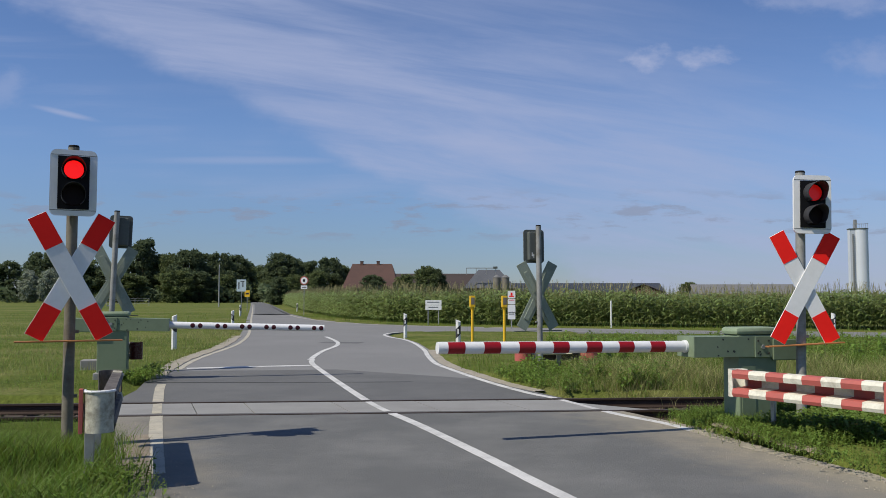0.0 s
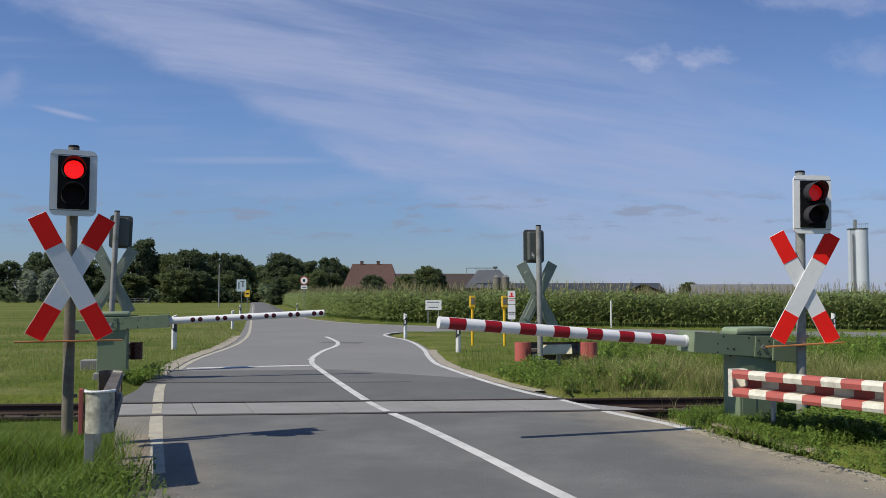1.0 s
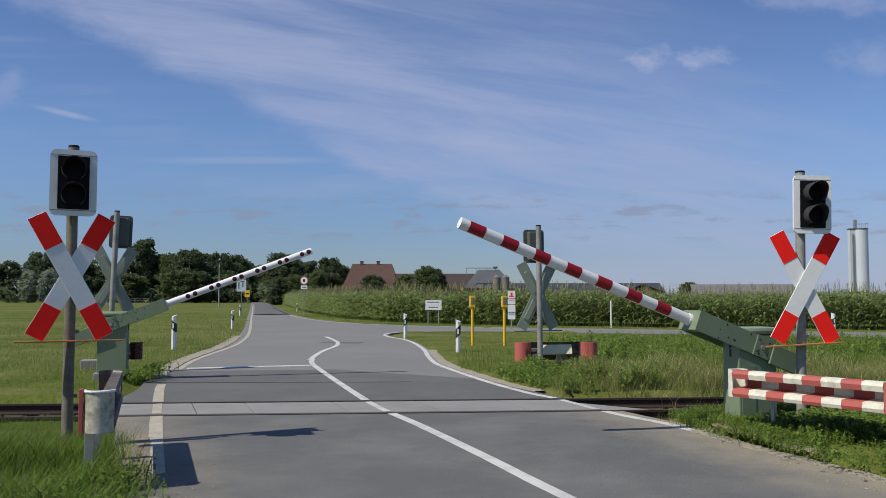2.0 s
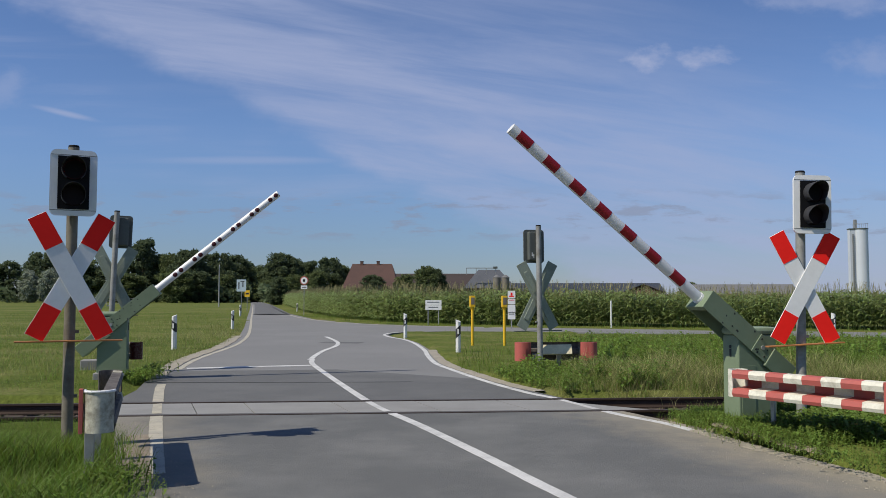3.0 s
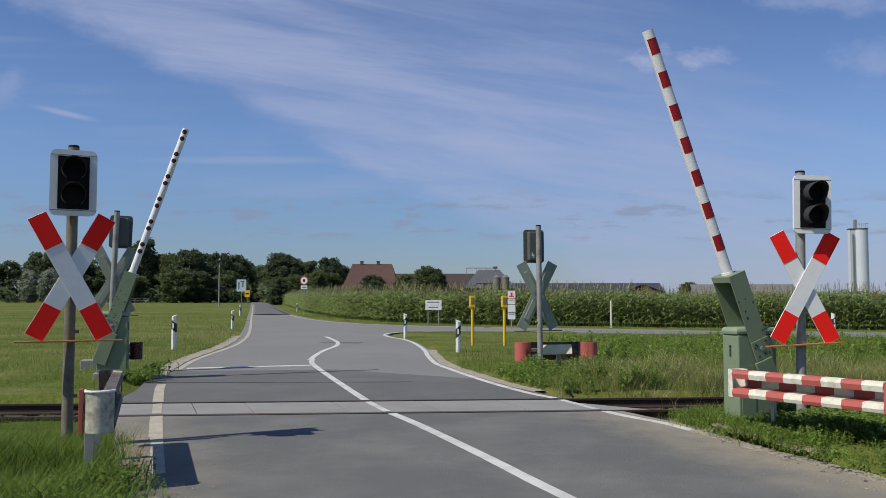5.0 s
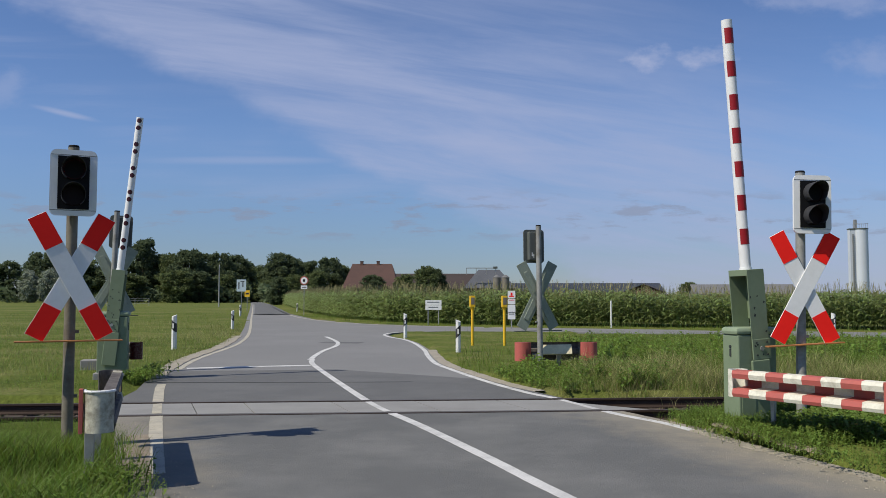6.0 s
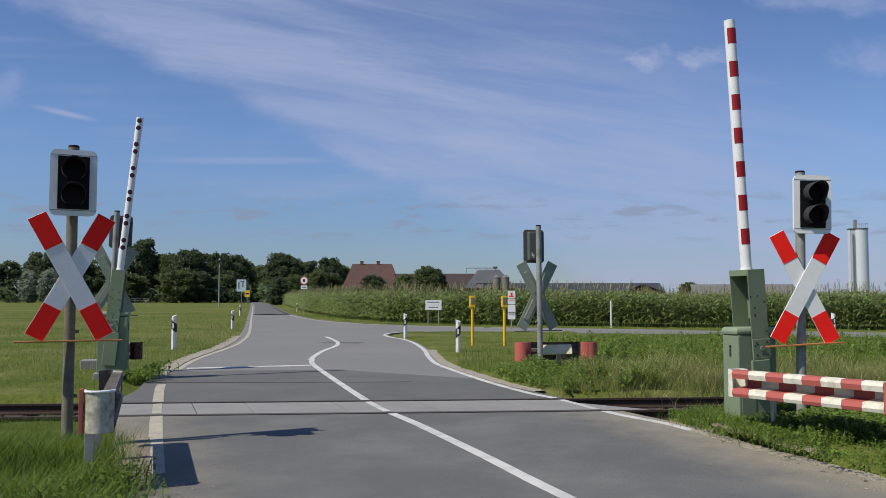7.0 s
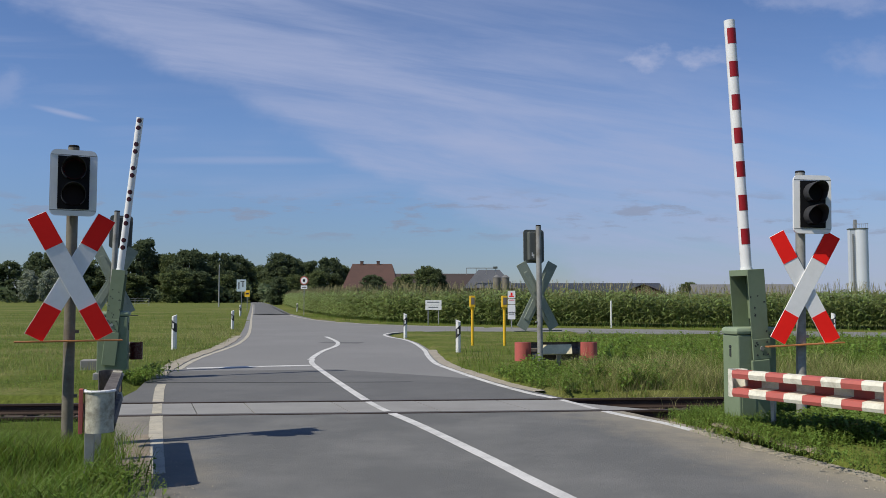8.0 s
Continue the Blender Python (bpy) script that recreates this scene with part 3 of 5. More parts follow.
    tagged(ribbon("gravel_verge", [(-3.78, 10.5), (-3.62, 10.1), (-3.3, 9.2), (-2.97, 8.25), (-2.72, 7.55)], 0.3, 0.0095, M_soil, thick=0.02, wob=0.1, step=0.12), "pale gravelly strip beside the worn edge line", "road edge", kind="structure")


def build_track():
    tr = thing("railway_track", pose(0, 0, 0), "single rusty railway track crossing the road", "railway track", kind="structure")
    prof = [(-0.075, -0.16), (0.075, -0.16), (0.075, -0.145), (0.012, -0.125), (0.010, -0.045), (0.036, -0.03), (0.036, 0.0), (-0.036, 0.0), (-0.036, -0.03), (-0.010, -0.045), (-0.012, -0.125), (-0.075, -0.145)]
    for n0 in (NEAR_RAIL - 0.036, FAR_RAIL + 0.036):
        bm = bmesh.new()
        ends = []
        for s in (-60, 60):
            ends.append([bm.verts.new((*on_track(s, n0 + a), z + 0.003)) for a, z in prof])
        k = len(prof)
        for i in range(k):
            f = bm.faces.new((ends[0][i], ends[0][(i + 1) % k], ends[1][(i + 1) % k], ends[1][i]))
            f.material_index = 1 if i == 6 else 0
        bmesh.ops.recalc_face_normals(bm, faces=bm.faces[:])
        part("rail", bm, [M_rail, M_railtop], tr)
    bm = bmesh.new()
    box(bm, -0.13, 0.13, -1.3, 1.3, -0.26, -0.165, bevel=0.01)
    first = part("sleeper", bm, M_sleeper, tr)
    ang = math.atan2(TRACK_DIR.y, TRACK_DIR.x)
    k = 0
    for s in np.arange(-22, 24, 0.63):
        if -4.3 < s < 4.2:
            continue
        ob = first if k == 0 else first.copy()
        if k:
            scene.collection.objects.link(ob)
        x, y = on_track(s, 13.34)
        ob.matrix_world = pose(x, y, 0, 0, 0, math.degrees(ang))
        k += 1


build_ground()
build_roads()
build_track()


# ---- crossing signals ----
def cross_arms(parent, m_front, m_back, red, white, flip, z, plain=False):
    """Two crossed boards with coloured ends, in the thing's x, z plane, facing -y."""
    for k, tilt in enumerate((-28.3, 28.3) if flip else (28.3, -28.3)):
        y = -0.10 - 0.022 * k
        m = pose(0, y, z, 0, tilt, 0)
        bm = bmesh.new()
        hw, hl = (0.125, 0.82) if plain else (0.105, 0.775)
        box(bm, -hw, hw, -0.008, 0.008, -hl, hl, m, 0.004)
        arm = part("cross_arm", bm, m_back if plain else m_front, parent, "dark grey back of a crossing board" if plain else "white enamelled crossing board with red ends")
        if not plain:
            for s in (-1, 1):
                bm = bmesh.new()
                z0, z1 = sorted((s * 0.385, s * 0.772))
                box(bm, -0.1025, 0.1025, -0.0125, -0.0085, z0, z1, m)
                part("red_end", bm, red, arm, "red reflective board end")
        else:
            for s in (-1, 1):
                bm = bmesh.new()
                z0, z1 = sorted((s * 0.10, s * 0.6))
                box(bm, -0.06, 0.06, 0.0085, 0.03, z0, z1, m, 0.004)
                part("stiffener", bm, m_back, arm)


def make_signal(m, label, back=False, flip=False, pole_m=M_pole, off=0.0, lamps=True, bar_tilt=0.0, bar_half=0.56):
    s = thing("crossing_signal", m, label, "crossing signal", "crossing signals")
    bm = bmesh.new()
    tube(bm, (0, 0, -0.3), (0, 0, 3.42), 0.062, 0.06, 20)
    pole = part("pole", bm, pole_m, s, smooth=True)
    bm = bmesh.new()
    tube(bm, (0, 0, 3.42), (0, 0, 3.445), 0.062, 0.055, 20)
    part("cap", bm, M_black, s)
    for z in (0.55, 1.28):
        bm = bmesh.new()
        tube(bm, (0, 0, z), (0, 0, z + 0.05), 0.063, 0.063, 20)
        box(bm, 0.05, 0.10, -0.02, 0.02, z + 0.008, z + 0.042)
        part("clamp", bm, pole_m, s)
    # housing: shallow case with a broad white board round a black panel
    zc, w, h = 2.985, 0.49, 0.745
    bm = prism(bmesh.new(), rounded(w, h, 0.07), 0, 0.03)
    bmesh.ops.transform(bm, matrix=pose(off, -0.20, zc, 90, 0, 0), verts=bm.verts)
    board = part("backing_board", bm, [M_white], s, "white rounded board")
    if back:
        board.data.materials[0] = M_darkback
    else:
        for sg in (-1, 1):
            bm = bmesh.new()
            box(bm, off - w / 2 + 0.004, off + w / 2 - 0.004, -0.2325, -0.2305, zc + sg * 0.312 - 0.003, zc + sg * 0.312 + 0.003)
            part("joint", bm, M_darkback, board, "dark joint in the white board")
    bm = bmesh.new()
    box(bm, off - 0.17, off + 0.17, -0.20, -0.06, zc - 0.32, zc + 0.32, None, 0.025)
    part("case", bm, M_darkback if back else M_galv, s, "grey signal case")
    bm = bmesh.new()
    box(bm, off - 0.165, off + 0.165, -0.245, -0.231, zc - 0.30, zc + 0.30, None, 0.005)
    panel = part("panel", bm, M_black, s, "black panel behind the lamps")
    lamp = None
    for k, z in enumerate((zc + 0.145, zc - 0.145)):
        bm = bmesh.new()
        # hood: tube with its lower front cut away
        n = 28
        ring = []
        for i in range(n + 1):
            a = radians(-55 + 290 * i / n)
            lng = 0.24 * (0.55 + 0.45 * max(0.0, math.sin(a)))
            ring.append([bm.verts.new((off + r * math.cos(a), y, z + r * math.sin(a))) for r, y in ((0.128, -0.246), (0.128, -0.246 - lng), (0.122, -0.246 - lng), (0.122, -0.246))])
        for a, b in zip(ring, ring[1:]):
            for j in range(4):
                bm.faces.new((a[j], a[(j + 1) % 4], b[(j + 1) % 4], b[j]))
        bmesh.ops.recalc_face_normals(bm, faces=bm.faces[:])
        part("hood", bm, M_hood, panel, smooth=True)
        bm = bmesh.new()
        tube(bm, (off, -0.246, z), (off, -0.262, z), 0.118, 0.112, 28)
        part("lens", bm, M_lens, panel, "dark signal lens", smooth=True)
        if k == 0 and lamps:
            # swivelling disc added to switch the lamp off: red glowing face, black rear
            bm = bmesh.new()
            tube(bm, (0, 0, 0), (0, -0.006, 0), 0.104, 0.1, 28)
            bm.normal_update()
            for f in bm.faces:
                f.material_index = 0 if f.normal.y < -0.5 else 1
            lamp = part("lamp_disc", bm, [M_lampdim if flip else M_lampon, M_black], s, "round red signal lamp")
            lamp.location = (off, -0.2665, z)
    cross_arms(s, M_white, M_signback, M_red, M_white, flip, 1.88 if back else 1.93, plain=back)
    bm = bmesh.new()
    zb = 1.09 if back else 1.195
    box(bm, -bar_half, bar_half, -0.16, -0.06, 0, 0.017, pose(0, 0, zb, 0, bar_tilt, 0), 0.003)
    part("cross_bar", bm, M_darkback if back else M_orangebar, s, "" if back else "thin orange-brown bar under the cross")
    return s, lamp


SIG_LEFT, LAMP_LEFT = make_signal(pose(-4.26, 9.7, 0, 0, 0.0, 25), "red crossing light over a shaded red-white cross on a weathered pole", pole_m=M_polebrown)
SIG_RIGHT, LAMP_RIGHT = make_signal(pose(4.585, 10.95, -0.108, 0, 1.0, 3), "sunlit crossing light over a red-white cross behind a guard rail", flip=True, off=0.05, bar_tilt=-4.0, bar_half=0.5)
SIG_FAR, _ = make_signal(pose(2.15, 18.8, -0.15, 0, 0.5, 197), "crossing light and cross seen from behind on a grey pole", back=True, lamps=False, off=0.03)
SIG_FAR_L, _ = make_signal(pose(-7.45, 19.0, 0.2, 0, -1.8, 200), "crossing light and cross seen from behind beside the meadow", back=True, lamps=False, off=-0.1)
# the number on the rear of the far signal head
bm = bmesh.new()
for x0, x1, z0, z1 in ((0.014, 0.03, -0.01, 0.07), (-0.03, 0.03, -0.014, 0.002), (-0.024, -0.008, -0.05, 0.04)):
    box(bm, x0, x1, 0, 0.003, z0, z1, pose(0.11, -0.0595, 2.77))
part("numeral", bm, M_white, SIG_FAR, "white painted numeral four")


# ---- barriers ----
def make_barrier(m, label, reach=1.0, tip=4.31, shift=0.0, tail=0.58):
    b = thing("crossing_barrier", m, label, "barrier", "half barriers")
    bm = bmesh.new()
    box(bm, -0.28, 0.30, -0.162, 0.162, -0.3, 1.24, None, 0.015)
    body = part("housing", bm, M_green, b, "green painted steel drive housing")
    bm = bmesh.new()
    box(bm, -0.31, 0.33, -0.172, 0.172, 1.24, 1.34, None, 0.045)
    part("lid", bm, M_greenlid, b, "pale green rounded lid", smooth=True)
    bm = bmesh.new()
    box(bm, -0.34, 0.36, -0.22, 0.22, -0.3, 0.1, None, 0.02)
    part("foot", bm, M_concrete, b, "grey concrete foot")
    bm = bmesh.new()
    tube(bm, (0.298, 0.0, 1.09), (0.312, 0.0, 1.09), 0.02, n=12)
    box(bm, 0.298, 0.31, -0.016, 0.016, 0.96, 1.06, None, 0.003)
    part("lock", bm, M_greenchip, body)
    bm = bmesh.new()
    box(bm, 0.05, 0.26, 0.163, 0.169, 0.15, 0.85, None, 0.003)
    part("service_door", bm, M_green, body)
    # the moving arm, about its own pivot
    arm_bm = bmesh.new()
    for s in (-1, 1):
        y0, y1 = sorted((s * 0.176, s * 0.188))
        box(arm_bm, -0.15, reach, y0, y1, -0.13, 0.13, None, 0.003)
    box(arm_bm, reach - 0.08, reach, -0.176, 0.176, -0.13, 0.13, None, 0.004)
    box(arm_bm, 0.35, reach - 0.08, -0.176, 0.176, 0.118, 0.13)
    arm = part("arm", arm_bm, M_green, b, "green sheet-steel fork of the barrier")
    arm.location = (shift, 0, 1.09)
    for s in (-1, 1):
        bm = bmesh.new()
        y0, y1 = sorted((s * 0.189, s * 0.204))
        box(bm, -0.16, 0.10, y0, y1, -0.135, 0.135, None, 0.004)
        part("hub_plate", bm, M_green, arm)
        for x, z in ((-0.1, 0.08), (-0.1, -0.08), (0.06, 0.08), (0.06, -0.08), (-0.02, 0.0)):
            bm = bmesh.new()
            r = 0.03 if (x, z) == (-0.02, 0.0) else 0.012
            tube(bm, (x, s * 0.204, z), (x, s * 0.216, z), r, n=10)
            part("bolt", bm, M_galv if r > 0.02 else M_greenchip, arm)
        bm = bmesh.new()
        y0, y1 = sorted((s * 0.176, s * 0.22))
        box(bm, -tail, -0.165, y0, y1, -0.17, 0.10, None, 0.01)
        part("counterweight", bm, M_green, arm, "green counterweight plate")
    rnd = random.Random(9)
    for k in range(26):
        s = rnd.choice((-1, 1))
        x, z = rnd.uniform(-0.1, 0.75) ** 1.0, rnd.uniform(-0.115, 0.115)
        pts = [(x + rnd.uniform(0.006, 0.022) * math.cos(a), z + rnd.uniform(0.006, 0.022) * math.sin(a)) for a in (0, 1.05, 2.1, 3.14, 4.2, 5.25)]
        y = s * (0.2045 if x < 0.12 else 0.1885)
        bm = bmesh.new()
        bm.faces.new([bm.verts.new((px, y + s * 0.0008, pz)) for px, pz in pts])
        bm.faces.new([bm.verts.new((px, y - s * 0.003, pz)) for px, pz in pts][::-1])
        part("paint_chip", bm, M_greenchip, arm)
    bm = bmesh.new()
    tube(bm, (reach - 0.05, 0, 0), (reach + 0.03, 0, 0), 0.085, 0.078, 24)
    tube(bm, (reach, 0, 0), (tip, 0, 0), 0.071, 0.071, 24)
    boom = part("boom", bm, M_boomwhite, arm, "white barrier boom with red bands", smooth=True)
    # red foil bands on the front half of the tube
    for k in range(7):
        x1 = tip - 0.114 - k * 0.443
        x0 = x1 - 0.206
        bm = bmesh.new()
        rows = []
        for i in range(15):
            a = radians(-68 + 136 * i / 14)
            rows.append([bm.verts.new((x, r * math.cos(a), r * math.sin(a))) for x, r in ((x0, 0.0705), (x0, 0.0735), (x1, 0.0735), (x1, 0.0705))])
        for p, q in zip(rows, rows[1:]):
            for j in range(3):
                bm.faces.new((p[j], p[j + 1], q[j + 1], q[j]))
        bmesh.ops.recalc_face_normals(bm, faces=bm.faces[:])
        part("red_band", bm, M_boomred, arm, "dark red reflective band", smooth=True)
    # round reflectors on the rear
    for k in range(7):
        for j in range(2):
            x = tip - 0.07 - k * 0.505 - j * 0.152
            if x < reach + 0.15:
                continue
            bm = bmesh.new()
            ctr = bm.verts.new((x, -0.0745, 0))
            rim = []
            for i in range(18):
                dx, dz = 0.05 * math.cos(i * math.pi / 9), 0.05 * math.sin(i * math.pi / 9)
                rim.append([bm.verts.new((x + q * dx, -math.sqrt(r * r - q * q * dz * dz), q * dz)) for q, r in ((0.55, 0.0745), (0.95, 0.074), (1.0, 0.0695))])
            for i in range(18):
                a, b2 = rim[i], rim[(i + 1) % 18]
                bm.faces.new((ctr, a[0], b2[0]))
                bm.faces.new((a[0], a[1], b2[1], b2[0]))
                bm.faces.new((a[1], a[2], b2[2], b2[1]))
            bmesh.ops.recalc_face_normals(bm, faces=bm.faces[:])
            part("reflector", bm, M_reflector, arm, "round dark red reflector")
    return b, arm


BAR_RIGHT, ARM_RIGHT = make_barrier(pose(4.012, 11.13, -0.03, 0, 0, 197.9), "green barrier drive with a red-banded white boom", shift=-0.025)
BAR_LEFT, ARM_LEFT = make_barrier(pose(-6.79, 17.5, 0.06, 0, 0, 13.5), "green barrier drive with the plain rear of its boom showing", reach=1.11, tip=4.325, tail=0.84)


# ---- guard rails, marker posts, small signs ----
def make_guard(a, b, label, z=0.66, front=1, style="striped", ends=None, curl=0.125, tall=1.0):
    """A short double-wave guard rail from a to b with curled ends."""
    a, b = Vector(a), Vector(b)
    ln = (b - a).length
    g = thing("guard_rail", pose(a.x, a.y, 0, 0, 0, math.degrees(math.atan2(b.y - a.y, b.x - a.x))), label, "guard rail", "guard rails")
    prof = [(0.0, -0.18), (0.085, -0.172), (0.1, -0.13), (0.085, -0.066), (-0.16, -0.05), (-0.16, 0.05), (0.085, 0.066), (0.1, 0.13), (0.085, 0.172), (0.0, 0.18)]
    prof = [(y if abs(y) < 0.15 or style == "striped" else -0.01, q * tall) for y, q in prof]
    hh = 0.18 * tall
    n = max(2, round(ln / 0.23))
    for k in range(n):
        x0, x1 = ln * k / n, ln * (k + 1) / n
        bm = bmesh.new()
        r0 = [[bm.verts.new((x, -y * front - off * front, z + zz)) for y, zz in prof] for x, off in ((x0, 0), (x1, 0))]
        r1 = [[bm.verts.new((x, -y * front + 0.012 * front, z + zz)) for y, zz in prof] for x in (x0, x1)]
        for rr in (r0, r1):
            for i in range(len(prof) - 1):
                bm.faces.new((rr[0][i], rr[0][i + 1], rr[1][i + 1], rr[1][i]))
        for e in (0, -1):
            bm.faces.new((r0[0][e], r0[1][e], r1[1][e], r1[0][e]))
        bmesh.ops.recalc_face_normals(bm, faces=bm.faces[:])
        # unstriped beams: rusty colour darkened to hold their shade
        mm = (M_fadedred if k % 2 == 0 else M_guardwhite) if style == "striped" else (M_grimywhite if k == n - 1 else M_grimeshade)
        part("beam_panel", bm, mm, g, smooth=False)
    ends = ends or (M_guardwhite, M_fadedred)
    for x, sg, mm in ((0, -1, ends[0]), (ln, 1, ends[1])):
        bm = bmesh.new()
        rows = []
        for i in range(13):
            t = radians(-90 + 200 * i / 12)
            rows.append((x + sg * curl * math.cos(t), front * (curl * math.sin(t) + curl - 0.085)))
        for i in range(12):
            (xa, ya), (xb, yb) = rows[i], rows[i + 1]
            vs = [bm.verts.new((xa, ya, z - hh)), bm.verts.new((xb, yb, z - hh)), bm.verts.new((xb, yb, z + hh)), bm.verts.new((xa, ya, z + hh))]
            bm.faces.new(vs)
        bmesh.ops.remove_doubles(bm, verts=bm.verts, dist=0.001)
        bmesh.ops.recalc_face_normals(bm, faces=bm.faces[:])
        bmesh.ops.solidify(bm, geom=bm.faces[:], thickness=0.012)
        end = part("curled_end", bm, mm, g, "rounded end piece of the guard rail", smooth=True)
        if style == "plain" and mm is M_grimywhite:
            # sunlit top edge, put in as a thin white tube
            bm = bmesh.new()
            for (xa, ya), (xb, yb) in zip(rows, rows[1:]):
                tube(bm, (xa, ya, z + hh), (xb, yb, z + hh), 0.013, n=8)
            part("rim", bm, M_white, end, "white upper rim standing in for sunlight on the edge", smooth=True)
    py, half = (0.3, 0.025) if style == "striped" else (0.06, 0.05)
    if style == "plain":
        py = 0.13
    for x in ([0.28, ln - 0.1] if style == "striped" else [0.28, ln - 0.7] if ln > 1.2 else [ln / 2]):
        bm = bmesh.new()
        box(bm, x - half, x + half, py * front - half * 0.8, py * front + half * 0.8, -0.3, z + (0.1 if style == "striped" else -0.05), None, 0.004)
        part("post", bm, M_galv, g)
    return g


make_guard((3.53, 10.25), (4.56, 8.75), "red and white striped steel guard rail in front of the barrier", z=0.67, tall=0.9)
NEAR_GUARD = make_guard((-2.98, 7.52), (-3.68, 9.55), "grimy white rounded end of a rusted guard rail in tall grass", z=0.70, style="plain", ends=(M_grimywhite, M_grimeshade), curl=0.125, tall=0.99)
bm = bmesh.new()
box(bm, -0.06, 0.02, 0.17, 0.204, 0.515, 0.9, None, 0.003)
part("red_strip", bm, M_fadedred, NEAR_GUARD, "faded red strip on the rail end")
FAR_GUARD = make_guard((1.78, 19.3), (3.32, 19.4), "weathered guard rail with faded red ends across the track", z=0.47, front=-1, style="cream", ends=(M_fadedred, M_fadedred), curl=0.17, tall=1.15)
bm = bmesh.new()
box(bm, -0.4, 0.36, -0.02, 0.02, -0.115, 0.115, pose(0.74, -0.235, 0.52, -24, -1.0, 0), 0.006)
part("board", bm, M_cream, FAR_GUARD, "cream weathered board")
for x0, x1 in ((-0.16, 0.2), (1.32, 1.68)):
    bm = bmesh.new()
    n = 14
    rows = []
    for i in range(n + 1):
        t = math.pi * i / n
        rows.append([bm.verts.new(((x0 + x1) / 2 - (x1 - x0) / 2 * math.cos(t), -0.10 - 0.1 * math.sin(t), z)) for z in (0.26, 0.68)])
    for p, q in zip(rows, rows[1:]):
        bm.faces.new((p[0], q[0], q[1], p[1]))
    bm.faces.new([r[1] for r in rows])
    bm.faces.new([r[0] for r in rows][::-1])
    bm.faces.new((rows[-1][0], rows[0][0], rows[0][1], rows[-1][1]))
    bmesh.ops.recalc_face_normals(bm, faces=bm.faces[:])
    part("red_sleeve", bm, M_fadedred, FAR_GUARD, "faded red rounded end sleeve", smooth=True)


def make_marker_post(x, y, z, rz, mirror=1, h=1.0):
    p = thing("marker_post", pose(x, y, z, 0, 0, rz), "white road marker post with a slanted black band", "marker post", "road marker posts")
    bm = prism(bmesh.new(), [(-0.074, 0.06), (0.074, 0.06), (0.062, -0.06), (0.0, -0.09), (-0.062, -0.06)], -0.2, h)
    for v in bm.verts:
        if v.co.z > 0.9:
            v.co.z += 0.25 * v.co.y - 0.02 - mirror * 0.35 * v.co.x
    part("post", bm, M_postwhite, p)
    bm = prism(bmesh.new(), [(-0.077, 0.063), (0.077, 0.063), (0.065, -0.063), (0.0, -0.094), (-0.065, -0.063)], h - 0.48, h - 0.2)
    for v in bm.verts:
        v.co.z += mirror * v.co.x * 0.9
    band = part("black_band", bm, M_ink, p, "black band")
    bm = bmesh.new()
    box(bm, -0.025, 0.025, -0.103, -0.08, h - 0.42, h - 0.26, None, 0.004)
    part("reflector", bm, M_postwhite, band, "pale reflector")
    return p


for x, y, rz, mi in ((0.46, 25.7, 0, 1), (-1.58, 35.6, 0, 1), (-8.6, 27.2, 0, -1), (-10.95, 44.2, 0, -1), (-17.98, 75.3, 0, -1), (-16.83, 98.0, 0, 1), (17.0, 37.0, 0, 1)):
    make_marker_post(x, y, 0.0, rz, mi, 1.12 if x == -8.6 else 1.0)


def make_gas_post(x, y):
    p = thing("yellow_marker", pose(x, y, 0, 0, 0, 10), "slim yellow pipeline marker post with a wider head", "marker post", "yellow markers")
    bm = bmesh.new()
    tube(bm, (0, 0, -0.2), (0, 0, 1.25), 0.05, 0.05, 16)
    tube(bm, (0, 0, 1.25), (0, 0, 1.36), 0.05, 0.085, 16)
    part("post", bm, M_yellow, p, smooth=True)
    bm = bmesh.new()
    box(bm, -0.095, 0.095, -0.08, 0.08, 1.34, 1.74, None, 0.015)
    head = part("head", bm, M_yellow, p)
    bm = bmesh.new()
    box(bm, -0.06, 0.06, -0.086, -0.081, 1.44, 1.68)
    part("label_plate", bm, M_silobrown, head, "dark weathered label plate")
    return p


make_gas_post(1.03, 29.8)
make_gas_post(2.11, 29.2)


def make_sign(x, y, rz, name, label, posts, height, plates):
    """A sign: posts at the given offsets; plates as (name, outline, z, material, marks)."""
    s = thing(name, pose(x, y, 0, 0, 0, rz), label, "road sign")
    for px in posts:
        bm = bmesh.new()
        tube(bm, (px, 0.03, -0.3), (px, 0.03, height), 0.035, n=12)
        part("post", bm, M_galv, s, smooth=True)
    for pname, outline, z, material, marks in plates:
        bm = prism(bmesh.new(), outline, 0, 0.012)
        bmesh.ops.transform(bm, matrix=pose(0, -0.015, z, 90, 0, 0), verts=bm.verts)
        pl = part(pname, bm, material, s)
        for x0, x1, z0, z1, mm in marks:
            bm = bmesh.new()
            box(bm, x0, x1, -0.034, -0.028, z + z0, z + z1)
            part("mark", bm, mm, pl)
    return s


def disc(r, n=28):
    return [(r * math.cos(2 * math.pi * i / n), r * math.sin(2 * math.pi * i / n)) for i in range(n)]


